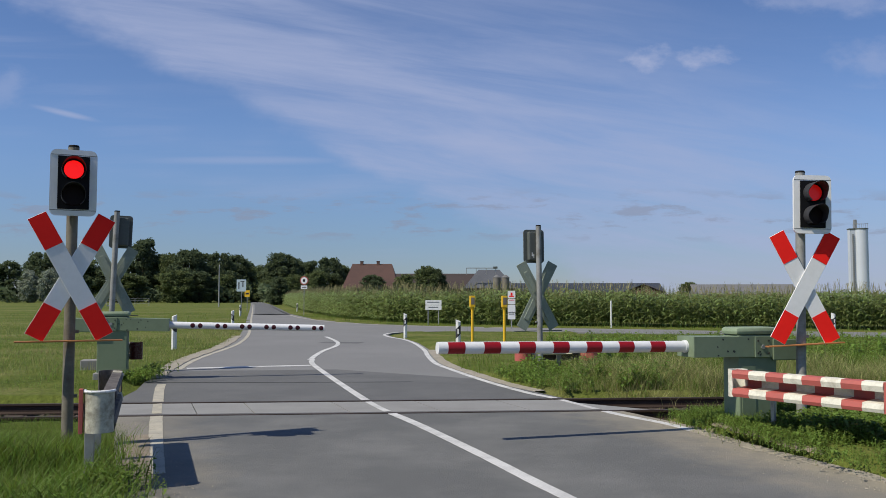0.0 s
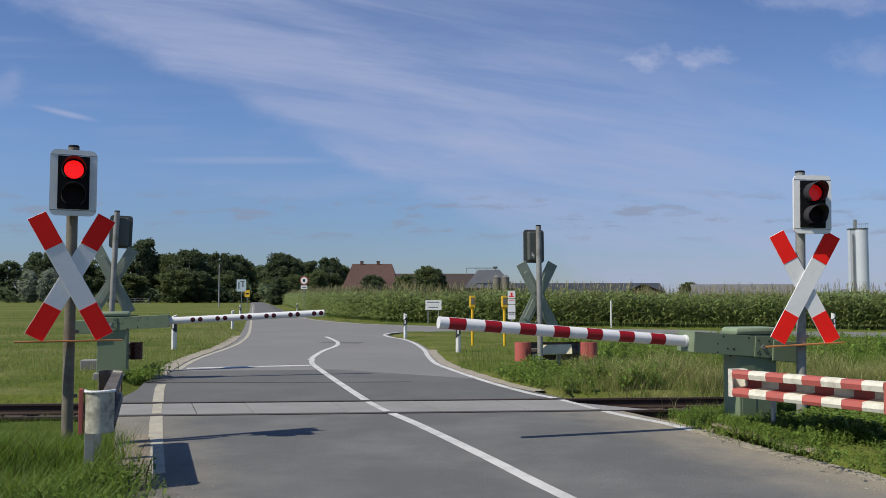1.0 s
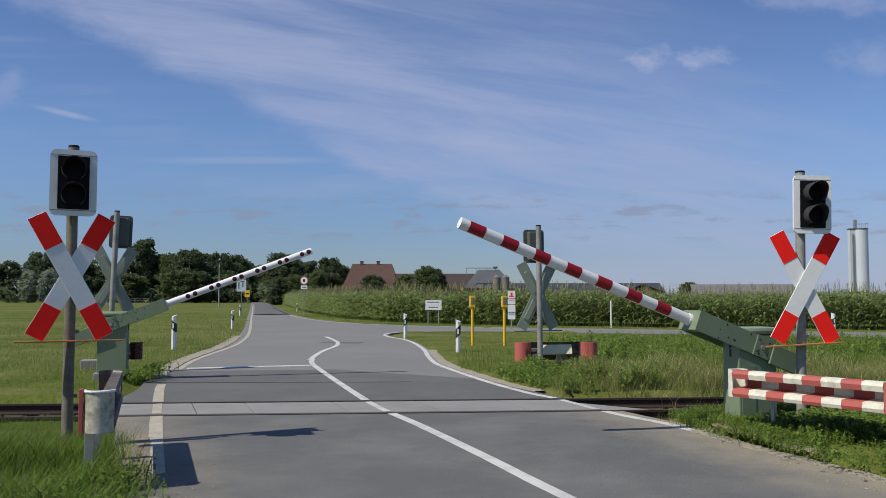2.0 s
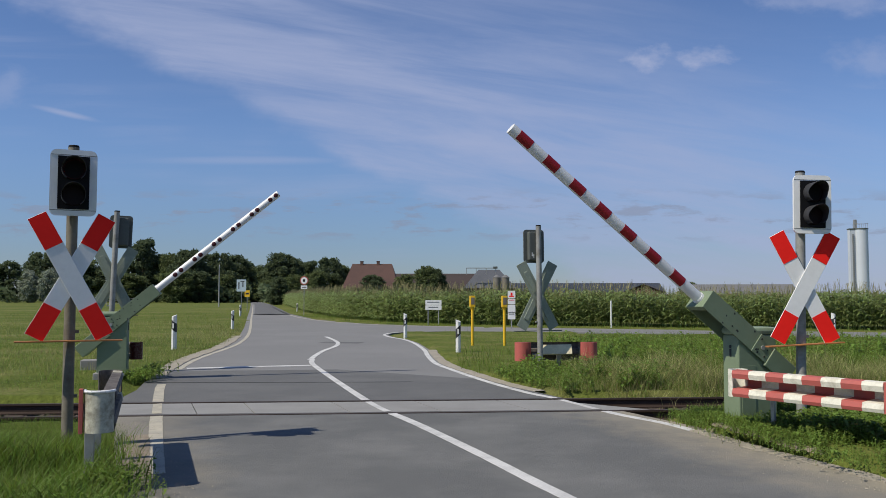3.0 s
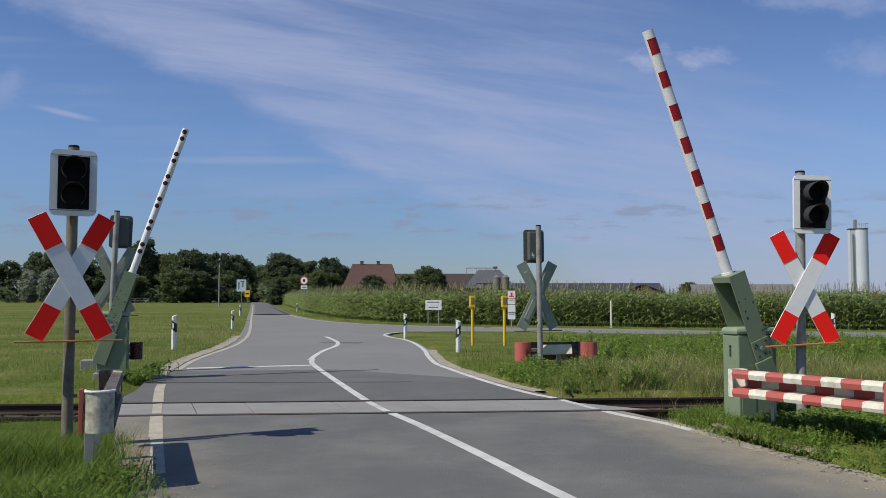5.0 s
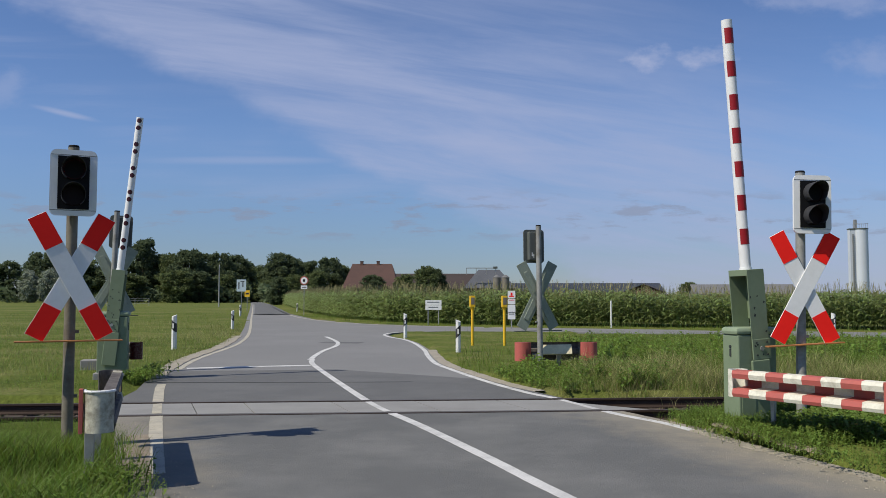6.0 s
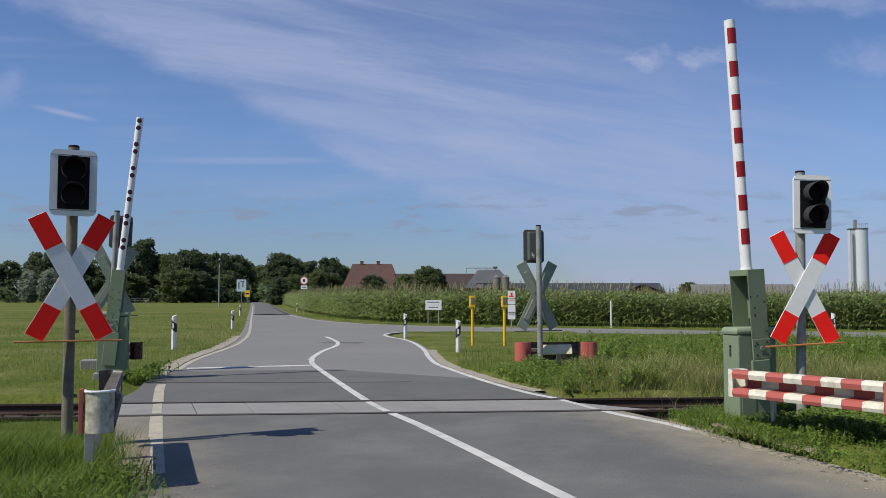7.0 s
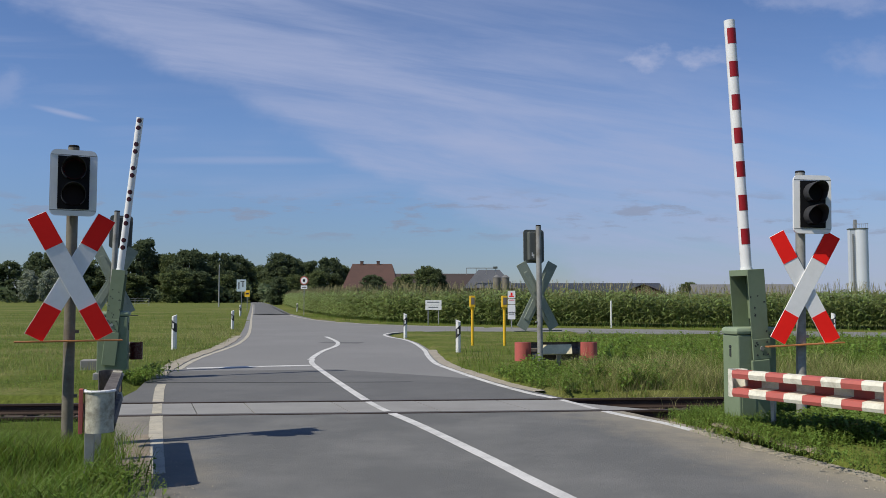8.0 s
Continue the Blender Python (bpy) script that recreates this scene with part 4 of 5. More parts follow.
M_signred = M_red
M_signblue = mat("pale_blue_sign", (0.45, 0.55, 0.6), 0.5, amount=0.3, big=3)
make_sign(-0.59, 52.3, 0, "direction_sign", "white direction sign with two boards on two posts", (-0.32, 0.32), 1.35,
          [("board", rounded(1.0, 0.29, 0.04), 1.36, M_white, [(-0.4, 0.36, 0.0, 0.045, M_darkback)]),
           ("board", rounded(1.0, 0.29, 0.04), 1.05, M_white, [(-0.3, 0.28, 0.0, 0.045, M_darkback)])])
make_sign(-13.1, 80.0, 0, "weight_limit_sign", "round white sign with a red rim above a small plate", (0.0,), 3.4,
          [("rim", disc(0.40), 3.25, M_fadedred, []), ("face", [(x, y) for x, y in disc(0.31)], 3.25, M_white, [(-0.1, 0.1, -0.13, 0.13, M_ink)]),
           ("plate", rounded(0.6, 0.32, 0.03), 2.62, M_white, [(-0.22, 0.22, -0.04, 0.04, M_ink)])])
for o in bpy.data.objects:
    if o.name.startswith("face"):
        o.location.y = -0.014
make_sign(-20.2, 85.0, 0, "information_sign", "pale blue square sign with dark pictograms on a post", (0.0,), 3.5,
          [("board", rounded(0.95, 1.2, 0.05), 2.85, M_signblue, [(-0.3, -0.2, -0.35, 0.35, M_ink), (0.1, 0.2, -0.15, 0.35, M_ink), (-0.1, 0.3, 0.38, 0.45, M_ink)])])
make_sign(-23.3, 101.0, 0, "yellow_sign", "small yellow sign on a short post", (0.0,), 2.4,
          [("board", rounded(0.6, 0.8, 0.04), 2.1, M_yellow, [(-0.2, 0.2, -0.1, 0.1, M_ink)])])
make_sign(3.63, 45.0, 0, "sign_stack", "narrow white post of stacked warning plates", (0.0,), 2.0,
          [("plate", rounded(0.4, 0.4, 0.03), 1.83, M_white, [(-0.13, 0.13, -0.12, -0.06, M_red), (-0.05, 0.05, -0.05, 0.1, M_red)]),
           ("plate", rounded(0.4, 0.28, 0.03), 1.46, M_white, [(-0.15, 0.15, 0.06, 0.09, M_red)]),
           ("plate", rounded(0.4, 0.42, 0.03), 1.08, M_white, [(-0.17, 0.17, -0.19, -0.17, M_ink)]),
           ("plate", rounded(0.4, 0.32, 0.03), 0.68, M_white, [(-0.15, 0.15, 0.1, 0.13, M_ink)])])


def make_pole(x, y, h, r, label, material, name="slim_pole"):
    bm = bmesh.new()
    tube(bm, (0, 0, -0.2), (0, 0, h), r, r * 0.8, 12)
    tube(bm, (0, 0, h), (0, 0, h + r), r * 0.95, r * 0.4, 12)
    ob = tagged(part(name, bm, material, None, "", True), label, "pole")
    ob.matrix_world = pose(x, y, 0)


make_pole(9.3, 47.0, 1.45, 0.05, "thin white post at the edge of the corn", M_postwhite)
make_pole(-39.6, 150.0, 7.3, 0.12, "tall grey wooden pole in front of the trees", M_galv)
make_guard((-6.52, 17.95), (-7.3, 18.5), "weathered guard rail with a dark red end beside the barrier drive", z=0.57, front=-1, style="plain", ends=(M_reflector, M_galv), curl=0.14)
bm = bmesh.new()
box(bm, -0.2, 0.2, -0.2, 0.2, -0.1, 0.26, None, 0.02)
tagged(part("concrete_block", bm, M_concrete), "low grey concrete block in the grass", "block").matrix_world = pose(-8.1, 19.6, 0.0, 0, 0, 15)


def make_fence(x, y, n, step):
    f = thing("wire_fence", pose(x, y, 0, 0, 0, 4), "thin wire fence at the far edge of the meadow", "fence")
    for i in range(n):
        bm = bmesh.new()
        tube(bm, (i * step, 0, -0.2), (i * step, 0, 1.5), 0.05, n=8)
        part("post", bm, M_galv, f)
    for z in (0.5, 1.0, 1.45):
        bm = bmesh.new()
        tube(bm, (0, 0, z), ((n - 1) * step, 0, z), 0.025, n=6)
        part("wire", bm, M_galv, f)


make_fence(-74, 160, 8, 2.6)


# ---- farm ----
def make_house(name, x, y, rz, ln, dp, eave, ridge, hip, roof_m, wall_m, label, chimneys=(), windows=()):
    h = thing(name, pose(x, y, 0, 0, 0, rz), label, "farm building", "farm buildings")
    bm = bmesh.new()
    box(bm, -ln / 2, ln / 2, -dp / 2, dp / 2, -0.3, eave)
    wall = part("wall", bm, wall_m, h)
    if hip < 0.5:
        for s in (-1, 1):
            bm = bmesh.new()
            p = [bm.verts.new((s * ln / 2, yy, zz)) for yy, zz in ((-dp / 2, eave), (dp / 2, eave), (0, ridge - 0.1))]
            q = [bm.verts.new((s * (ln / 2 - 0.3), yy, zz)) for yy, zz in ((-dp / 2, eave), (dp / 2, eave), (0, ridge - 0.1))]
            bm.faces.new(p)
            bm.faces.new(q[::-1])
            for i in range(3):
                bm.faces.new((p[i], p[(i + 1) % 3], q[(i + 1) % 3], q[i]))
            bmesh.ops.recalc_face_normals(bm, faces=bm.faces[:])
            part("gable", bm, wall_m, h)
    bm = bmesh.new()
    o, t = 0.5, 0.22
    lo = []
    for dz in (0, t):
        e = [bm.verts.new((sx * (ln / 2 + o), sy * (dp / 2 + o), eave - 0.15 + dz)) for sx, sy in ((-1, -1), (1, -1), (1, 1), (-1, 1))]
        r = [bm.verts.new((sx * (ln / 2 + o - hip), 0, ridge + dz)) for sx in (-1, 1)]
        fs = [(e[0], e[1], r[1], r[0]), (e[2], e[3], r[0], r[1]), (e[1], e[2], r[1]), (e[3], e[0], r[0])]
        if hip < 0.5:
            fs = fs[:2]
        for q in fs:
            bm.faces.new(q if dz else q[::-1])
        lo.append(e)
    for i in range(4):
        if hip < 0.5 and i in (1, 3):
            continue
        bm.faces.new((lo[0][i], lo[0][(i + 1) % 4], lo[1][(i + 1) % 4], lo[1][i]))
    roof = part("roof", bm, roof_m, h)
    for cx in chimneys:
        bm = bmesh.new()
        box(bm, cx - 0.5, cx + 0.5, -0.5, 0.5, ridge - 0.6, ridge + 1.0)
        box(bm, cx - 0.6, cx + 0.6, -0.6, 0.6, ridge + 1.0, ridge + 1.15)
        part("chimney", bm, M_brick, roof)
    for wx, wy, wz, ww, wh in windows:
        bm = bmesh.new()
        box(bm, wx - ww / 2, wx + ww / 2, wy - 0.2, wy, wz, wz + wh)
        win = part("window", bm, M_white, h)
        bm = bmesh.new()
        box(bm, wx - ww / 2 + 0.15, wx + ww / 2 - 0.15, wy - 0.26, wy - 0.2, wz + 0.15, wz + wh - 0.15)
        part("pane", bm, M_winpane, win)
    return h


make_house("farmhouse", -23.8, 285, 0, 17.5, 14, 4.6, 12.6, 2.6, M_roofred, M_brick, "farmhouse with a broad red tiled roof", (-3.5, 2.0), [(4.2, -7.0, 3.0, 2.2, 1.6)])
make_house("barn", -2.5, 292, 0, 27, 13, 4.4, 9.5, 0, M_roofbrown, M_brick, "long brick barn with a brown-red tiled roof", (), [])
make_house("grey_barn", 14.2, 262, 0, 14.5, 12, 4.4, 9.9, 4.5, M_roofmid, M_brick, "barn with a grey sheet roof beside two silos", (), [])
make_house("long_shed", 43, 265, -2, 48, 15, 3.0, 5.8, 0, M_roofgrey, M_brick, "long low cattle shed with a dark grey roof", (), [])
make_house("brick_shed", 56.8, 238, 70, 9, 9.5, 3.1, 5.0, 0, M_roofbrown, M_brick, "low brick shed with a dark roof", (), [])
make_house("pale_shed", 78, 222, -6, 25, 12, 2.4, 4.8, 0, M_roofpale, M_roofpale, "low shed with a pale fibre-cement roof behind the corn", (), [(12.0, -6.0, 1.6, 0.9, 1.7)])
conv = thing("grain_conveyor", pose(11.5, 255, 9.9), "thin conveyor gantry above the barn roof", "conveyor")
bm = bmesh.new()
box(bm, -4.5, 4.5, -0.15, 0.15, 0.35, 0.6)
part("tube", bm, M_galv, conv)
for cx in (-4.4, -1.5, 1.5, 4.4):
    bm = bmesh.new()
    box(bm, cx - 0.08, cx + 0.08, -0.1, 0.1, -1.5, 0.36)
    part("leg", bm, M_galv, conv)
bm = bmesh.new()
box(bm, 3.6, 4.9, -0.5, 0.5, 0.3, 0.95, None, 0.05)
part("drive_box", bm, M_darkback, conv)


def make_silo(x, y, r, h, label, material):
    s = thing("feed_silo", pose(x, y, 0), label, "silo", "silos")
    bm = bmesh.new()
    tube(bm, (0, 0, -0.2), (0, 0, h), r, n=28)
    for z in np.arange(0.8, h, 0.9):
        tube(bm, (0, 0, z), (0, 0, z + 0.1), r * 1.025, n=28)
    part("shell", bm, material, s, smooth=True)
    bm = bmesh.new()
    tube(bm, (0, 0, h), (0, 0, h + r * 0.7), r * 1.06, r * 0.2, 28)
    part("cone_top", bm, M_roofpale, s, smooth=True)


make_silo(13.0, 205, 0.95, 6.4, "brown corrugated feed silo with a pale cone top", M_silobrown)
make_silo(15.1, 205, 0.95, 6.4, "brown corrugated feed silo with a pale cone top", M_silobrown)
tw = thing("tower_silo", pose(98.8, 200, 0), "tall pale metal tower silo with a ladder shaft", "silo")
bm = bmesh.new()
tube(bm, (0, 0, -0.2), (0, 0, 17.6), 1.62, n=40)
part("shell", bm, M_silo, tw, smooth=True)
bm = bmesh.new()
tube(bm, (0, 0, 17.6), (0, 0, 17.9), 1.7, n=40)
part("top_rim", bm, M_darkback, tw)
bm = bmesh.new()
box(bm, -2.85, -1.55, -0.6, 0.6, -0.2, 17.6, None, 0.05)
shaft = part("shaft", bm, M_silo, tw)
bm = bmesh.new()
box(bm, -2.95, -1.5, -0.7, 0.7, 17.6, 17.85)
part("shaft_cap", bm, M_darkback, shaft, "dark flat cap")
bm = bmesh.new()
box(bm, -2.3, -1.9, -0.75, -0.62, 2.0, 16.5)
for z in np.arange(2.0, 16.5, 0.5):
    box(bm, -2.35, -1.85, -0.82, -0.75, z, z + 0.12)
part("ladder", bm, M_galv, tw)
for k in range(10):
    a = 2 * math.pi * k / 10
    bm = bmesh.new()
    tube(bm, (1.6 * math.cos(a), 1.6 * math.sin(a), 17.8), (1.6 * math.cos(a), 1.6 * math.sin(a), 19.0), 0.03, n=6)
    part("rail_post", bm, M_galv, tw)
tb = bmesh.new()
for k in range(24):
    a, b = 2 * math.pi * k / 24, 2 * math.pi * (k + 1) / 24
    tube(tb, (1.6 * math.cos(a), 1.6 * math.sin(a), 19.0), (1.6 * math.cos(b), 1.6 * math.sin(b), 19.0), 0.03, n=6)
part("handrail", tb, M_galv, tw)
bm = bmesh.new()
box(bm, -1.6, -0.9, -0.3, 0.3, 17.9, 20.0, None, 0.1)
part("top_unit", bm, M_galv, tw)


# ---- trees ----
def quads_at(c, size, rng, up=0.3):
    """Leaf quads at centres c: random turn, slightly facing up."""
    k = len(c)
    nrm = rng.normal(size=(k, 3))
    nrm[:, 2] = np.abs(nrm[:, 2]) + up
    nrm /= np.linalg.norm(nrm, axis=1)[:, None]
    t = np.cross(nrm, rng.normal(size=(k, 3)))
    t /= np.linalg.norm(t, axis=1)[:, None] + 1e-9
    b = np.cross(nrm, t)
    s = (size * rng.uniform(0.6, 1.3, k))[:, None]
    v = np.stack([c - t * s, c + b * s * 0.6, c + t * s, c - b * s * 0.6], 1).reshape(-1, 3)
    return v, np.arange(k * 4).reshape(-1, 4)


def make_tree(seed, leaf, lumps=26, label="", squat=1.0):
    """A tree 10 m high: tapered trunk, limbs, and a crown of leaf clumps."""
    rng = np.random.default_rng(seed)
    t = thing("tree", pose(0, 0, 0), label, "tree", "field trees")
    bm = bmesh.new()
    tube(bm, (0, 0, -0.3), (0.1, 0, 3.0), 0.32, 0.22, 10)
    tube(bm, (0.1, 0, 3.0), (0.0, 0.1, 7.6), 0.22, 0.06, 8)
    ends = []
    for k in range(8):
        a, z = rng.uniform(0, 6.28), rng.uniform(2.0, 6.5)
        e = (math.cos(a) * rng.uniform(1.3, 2.6), math.sin(a) * rng.uniform(1.3, 2.6), z + rng.uniform(0.8, 2.0))
        tube(bm, (0.05, 0, z), e, 0.1, 0.03, 6)
        ends.append(e)
    part("trunk", bm, M_bark, t)
    cs = []
    for k in range(lumps):
        z = rng.uniform(0.7, 9.3)
        prof = math.sin(math.pi * min(1.0, max(0.0, (z + 0.8) / 10.6))) ** 0.6
        r = 3.5 * squat * prof * math.sqrt(rng.uniform(0.15, 1.0))
        a = rng.uniform(0, 6.28)
        cs.append((r * math.cos(a), r * math.sin(a), z, rng.uniform(0.45, 1.1)))
    pts = []
    for x, y, z, r in cs:
        d = rng.normal(size=(150, 3))
        d /= np.linalg.norm(d, axis=1)[:, None]
        pts.append(np.array([x, y, z]) + d * (r * rng.uniform(0.35, 1.2, (150, 1))) * np.array([1, 1, 0.8]))
    v, f = quads_at(np.concatenate(pts), 0.21, rng)
    cr = mesh_np("crown", v, f, leaf)
    cr.parent = t
    return t


TREES = [make_tree(11, M_leaf[0], 120, "broad dark green deciduous tree behind the meadow"), make_tree(12, M_leaf[1], 105, "leafy green tree with an uneven crown behind the meadow"),
         make_tree(13, M_leaf[0], 130, "dense dark green tree in the farm hedge", 1.15), make_tree(14, M_leaf[2], 95, "silvery grey-green willow at the meadow's edge", 0.9)]


def plant_trees():
    rnd = random.Random(4)
    # x, y, height, width, kind: the meadow's edge, then the farm hedge
    meadow_edge = [
        (-169, 330, 15.3, 12.3, 0), (-151, 320, 18.3, 13.7, 2), (-122, 250, 9.4, 6.0, 3), (-116, 250, 9.9, 6.3, 3), (-128, 300, 16.1, 14.0, 1), (-118, 300, 13.3, 12.0, 0), (-122, 280, 11.4, 9.3, 2), (-99, 280, 20.4, 10.5, 2),
        (-96, 285, 15.0, 9.5, 0), (-90, 280, 15.9, 10.5, 1), (-81, 270, 16.5, 11.2, 2), (-80, 285, 15.8, 9.5, 0), (-74, 280, 15.9, 10.5, 2), (-73, 300, 16.1, 10.0, 0), (-74, 320, 13.6, 7.7, 1), (-77, 245, 9.5, 9.8, 1),
        (-72, 250, 9.0, 10.0, 0), (-67, 260, 8.6, 8.7, 1), (-93, 250, 8.7, 10.0, 1)]
    farm_hedge = [
        (-70, 330, 14.0, 7.9, 1), (-57, 300, 16.9, 12.0, 2), (-54, 310, 15.3, 9.5, 0), (-48, 305, 14.3, 9.4, 2), (-39, 290, 14.8, 10.8, 2), (-36, 300, 12.9, 7.2, 1), (-36, 240, 9.1, 6.4, 1), (-35, 200, 7.0, 5.9, 1),
        (-35, 180, 5.8, 4.8, 0), (-5, 255, 11.0, 7.2, 1), (-20, 240, 7.8, 7.4, 0), (-12, 270, 8.9, 6.5, 1), (87, 300, 7.0, 6.0, 1), (-2, 262, 10.1, 6.3, 0), (-54, 260, 6.9, 4.5, 1), (-92, 420, 12.9, 8.4, 0),
        (-92, 400, 17.7, 10.7, 0), (-81, 400, 15.0, 8.0, 2)]
    used = set()
    for x, d, hgt, wid, k in meadow_edge + farm_hedge:
        m = pose(x, d, -0.1, 0, 0, rnd.uniform(0, 360))
        t = TREES[k]
        if k in used:
            t = copy_thing(t, m)
        else:
            used.add(k)
            t.matrix_world = m
        s = wid / 6.6 * rnd.uniform(0.95, 1.1)
        t.scale = (s, s, hgt / 9.5)


plant_trees()


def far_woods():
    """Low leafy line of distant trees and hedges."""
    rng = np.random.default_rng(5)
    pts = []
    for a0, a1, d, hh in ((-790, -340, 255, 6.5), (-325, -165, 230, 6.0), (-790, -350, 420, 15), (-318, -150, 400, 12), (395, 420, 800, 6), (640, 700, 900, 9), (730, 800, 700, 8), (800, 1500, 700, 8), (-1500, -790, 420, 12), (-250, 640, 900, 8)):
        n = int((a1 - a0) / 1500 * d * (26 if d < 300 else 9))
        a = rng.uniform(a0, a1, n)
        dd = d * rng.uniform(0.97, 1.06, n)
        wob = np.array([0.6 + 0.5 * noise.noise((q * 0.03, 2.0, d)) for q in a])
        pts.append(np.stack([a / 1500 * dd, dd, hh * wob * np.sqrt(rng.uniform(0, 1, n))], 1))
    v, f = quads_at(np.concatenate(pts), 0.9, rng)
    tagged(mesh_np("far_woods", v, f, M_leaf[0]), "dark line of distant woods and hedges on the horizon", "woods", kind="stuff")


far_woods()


# ---- corn field ----
def corn_plant(rng, leaves=9, segs=3, height=2.2):
    """One corn plant as quads: stalk, arching leaves, tassel; returns points, faces, slots."""
    v, f, s = [], [], []

    def strip(rows, slot):
        b = len(v)
        for p, q in rows:
            v.extend((p, q))
        for i in range(len(rows) - 1):
            f.append((b + 2 * i, b + 2 * i + 1, b + 2 * i + 3, b + 2 * i + 2))
            s.append(slot)

    strip([((-0.012, 0, 0), (0.012, 0, 0)), ((-0.008, 0, height * 0.92), (0.008, 0, height * 0.92))], 0)
    strip([((0, -0.012, 0), (0, 0.012, 0)), ((0, -0.008, height * 0.92), (0, 0.008, height * 0.92))], 0)
    for k in range(leaves):
        z = height * (0.12 + 0.74 * k / leaves)
        a = k * 2.6 + rng.uniform(-0.5, 0.5)
        ln = rng.uniform(0.6, 1.0)
        dx, dy = math.cos(a), math.sin(a)
        rows = []
        for i in range(segs + 1):
            t = i / segs
            r = ln * t * (1 - 0.12 * t)
            zz = z + 0.45 * ln * (1.7 * t - 1.75 * t * t)
            w = 0.062 * (1 - 0.85 * t ** 2)
            rows.append(((dx * r - dy * w, dy * r + dx * w, zz), (dx * r + dy * w, dy * r - dx * w, zz + 0.012)))
        strip(rows, 0)
    for k in range(3):
        a = rng.uniform(0, 6.28)
        dx, dy = 0.09 * math.cos(a), 0.09 * math.sin(a)
        strip([((-0.008, 0, height * 0.9), (0.008, 0, height * 0.9)), ((dx - 0.005, dy, height * 1.06), (dx + 0.005, dy, height * 1.06))], 1)
    return np.array(v), np.array(f), np.array(s)


def scatter(name, templates, x, y, z, turn, scale, material, pick):
    """One mesh of many copies of the templates."""
    vs, fs, ss, base = [], [], [], 0
    for k, (tv, tf, ts) in enumerate(templates):
        i = np.where(pick == k)[0]
        if not len(i):
            continue
        c, s = np.cos(turn[i]), np.sin(turn[i])
        sc = scale[i]
        p = np.stack([(tv[None, :, 0] * c[:, None] - tv[None, :, 1] * s[:, None]) * sc[:, None] + x[i][:, None],
                      (tv[None, :, 0] * s[:, None] + tv[None, :, 1] * c[:, None]) * sc[:, None] + y[i][:, None],
                      tv[None, :, 2] * sc[:, None] + z[i][:, None]], -1)
        m = len(tv)
        vs.append(p.reshape(-1, 3))
        fs.append((tf[None] + (base + np.arange(len(i)) * m)[:, None, None]).reshape(-1, tf.shape[1]))
        ss.append(np.tile(ts, len(i)))
        base += m * len(i)
    return mesh_np(name, np.concatenate(vs), np.concatenate(fs), material, np.concatenate(ss))


CORN_EDGE = [(-33.0, 178.0), (-14.2, 90.5), (-7.6, 66.0), (-3.6, 57.2), (0.2, 53.2), (4.8, 50.3), (13.0, 47.0), (21.0, 44.0), (48.0, 33.5)]


def plant_corn():
    rng = np.random.default_rng(8)
    full = [corn_plant(rng) for _ in range(6)]
    lite = [corn_plant(rng, 6, 2) for _ in range(3)]
    line = [Vector(q) for q in CORN_EDGE]
    xs, ys = [], []
    for a, b in zip(line, line[1:]):
        d = b - a
        n = Vector((-d.y, d.x)).normalized()
        if n.y < 0:
            n = -n
        mid = (a + b) / 2
        step = 0.2 if mid.y < 70 else 0.32
        for row in range(8 if mid.y < 70 else 7):
            k = int(d.length / step)
            t = (np.arange(k) + rng.uniform(-0.35, 0.35, k)) / k
            off = row * 0.6 + rng.normal(0, 0.07, k)
            xs.append(a.x + d.x * t + n.x * off)
            ys.append(a.y + d.y * t + n.y * off)
    x, y = np.concatenate(xs), np.concatenate(ys)
    k = len(x)
    grow = np.array([1.0 + 0.14 * noise.noise((a * 0.5, b * 0.5, 4.0)) + 0.16 * noise.noise((a * 0.09, b * 0.09, 0.0)) for a, b in zip(x, y)])
    left = np.clip((y - 55) / 40, 0, 1) * 0.12
    f = scatter("corn", full, x, y, np.zeros(k), rng.uniform(0, 6.28, k), (grow + left) * rng.uniform(0.84, 1.1, k), [M_corn, M_tassel], rng.integers(0, 6, k))
    tagged(f, "tall green maize with pale tassels along the field edge", "corn field", kind="stuff")
    # the depth of the field
    t = rng.uniform(0, 1, 5200)
    a = np.interp(t, [0, 0.25, 1], [-28, 0, 60])
    b = np.interp(t, [0, 0.25, 1], [160, 60, 36])
    off = 4.5 + 60 * rng.uniform(0, 1, 5200) ** 1.3
    x, y = a + off * 0.45, b + off * 0.9
    k = len(x)
    f = scatter("corn_inner", lite, x, y, np.zeros(k), rng.uniform(0, 6.28, k), rng.uniform(0.82, 0.95, k), [M_corn, M_tassel], rng.integers(0, 3, k))
    tagged(f, "inner rows of the green maize field", "corn field", kind="stuff")


plant_corn()


# ---- grass and weeds ----
def blade(rng, h=1.0, w=0.012, lean=0.35, segs=2):
    rows, a = [], rng.uniform(0, 6.28)
    lx, ly = math.cos(a) * lean, math.sin(a) * lean
    v = []
    for i in range(segs + 1):
        t = i / segs
        ww = w * (1 - 0.9 * t)
        v += [(lx * t * t - ww, ly * t * t, h * t * (1 - 0.15 * lean * t)), (lx * t * t + ww, ly * t * t, h * t * (1 - 0.15 * lean * t))]
    f = [(2 * i, 2 * i + 1, 2 * i + 3, 2 * i + 2) for i in range(segs)]
    return np.array(v), np.array(f), np.zeros(segs, int)


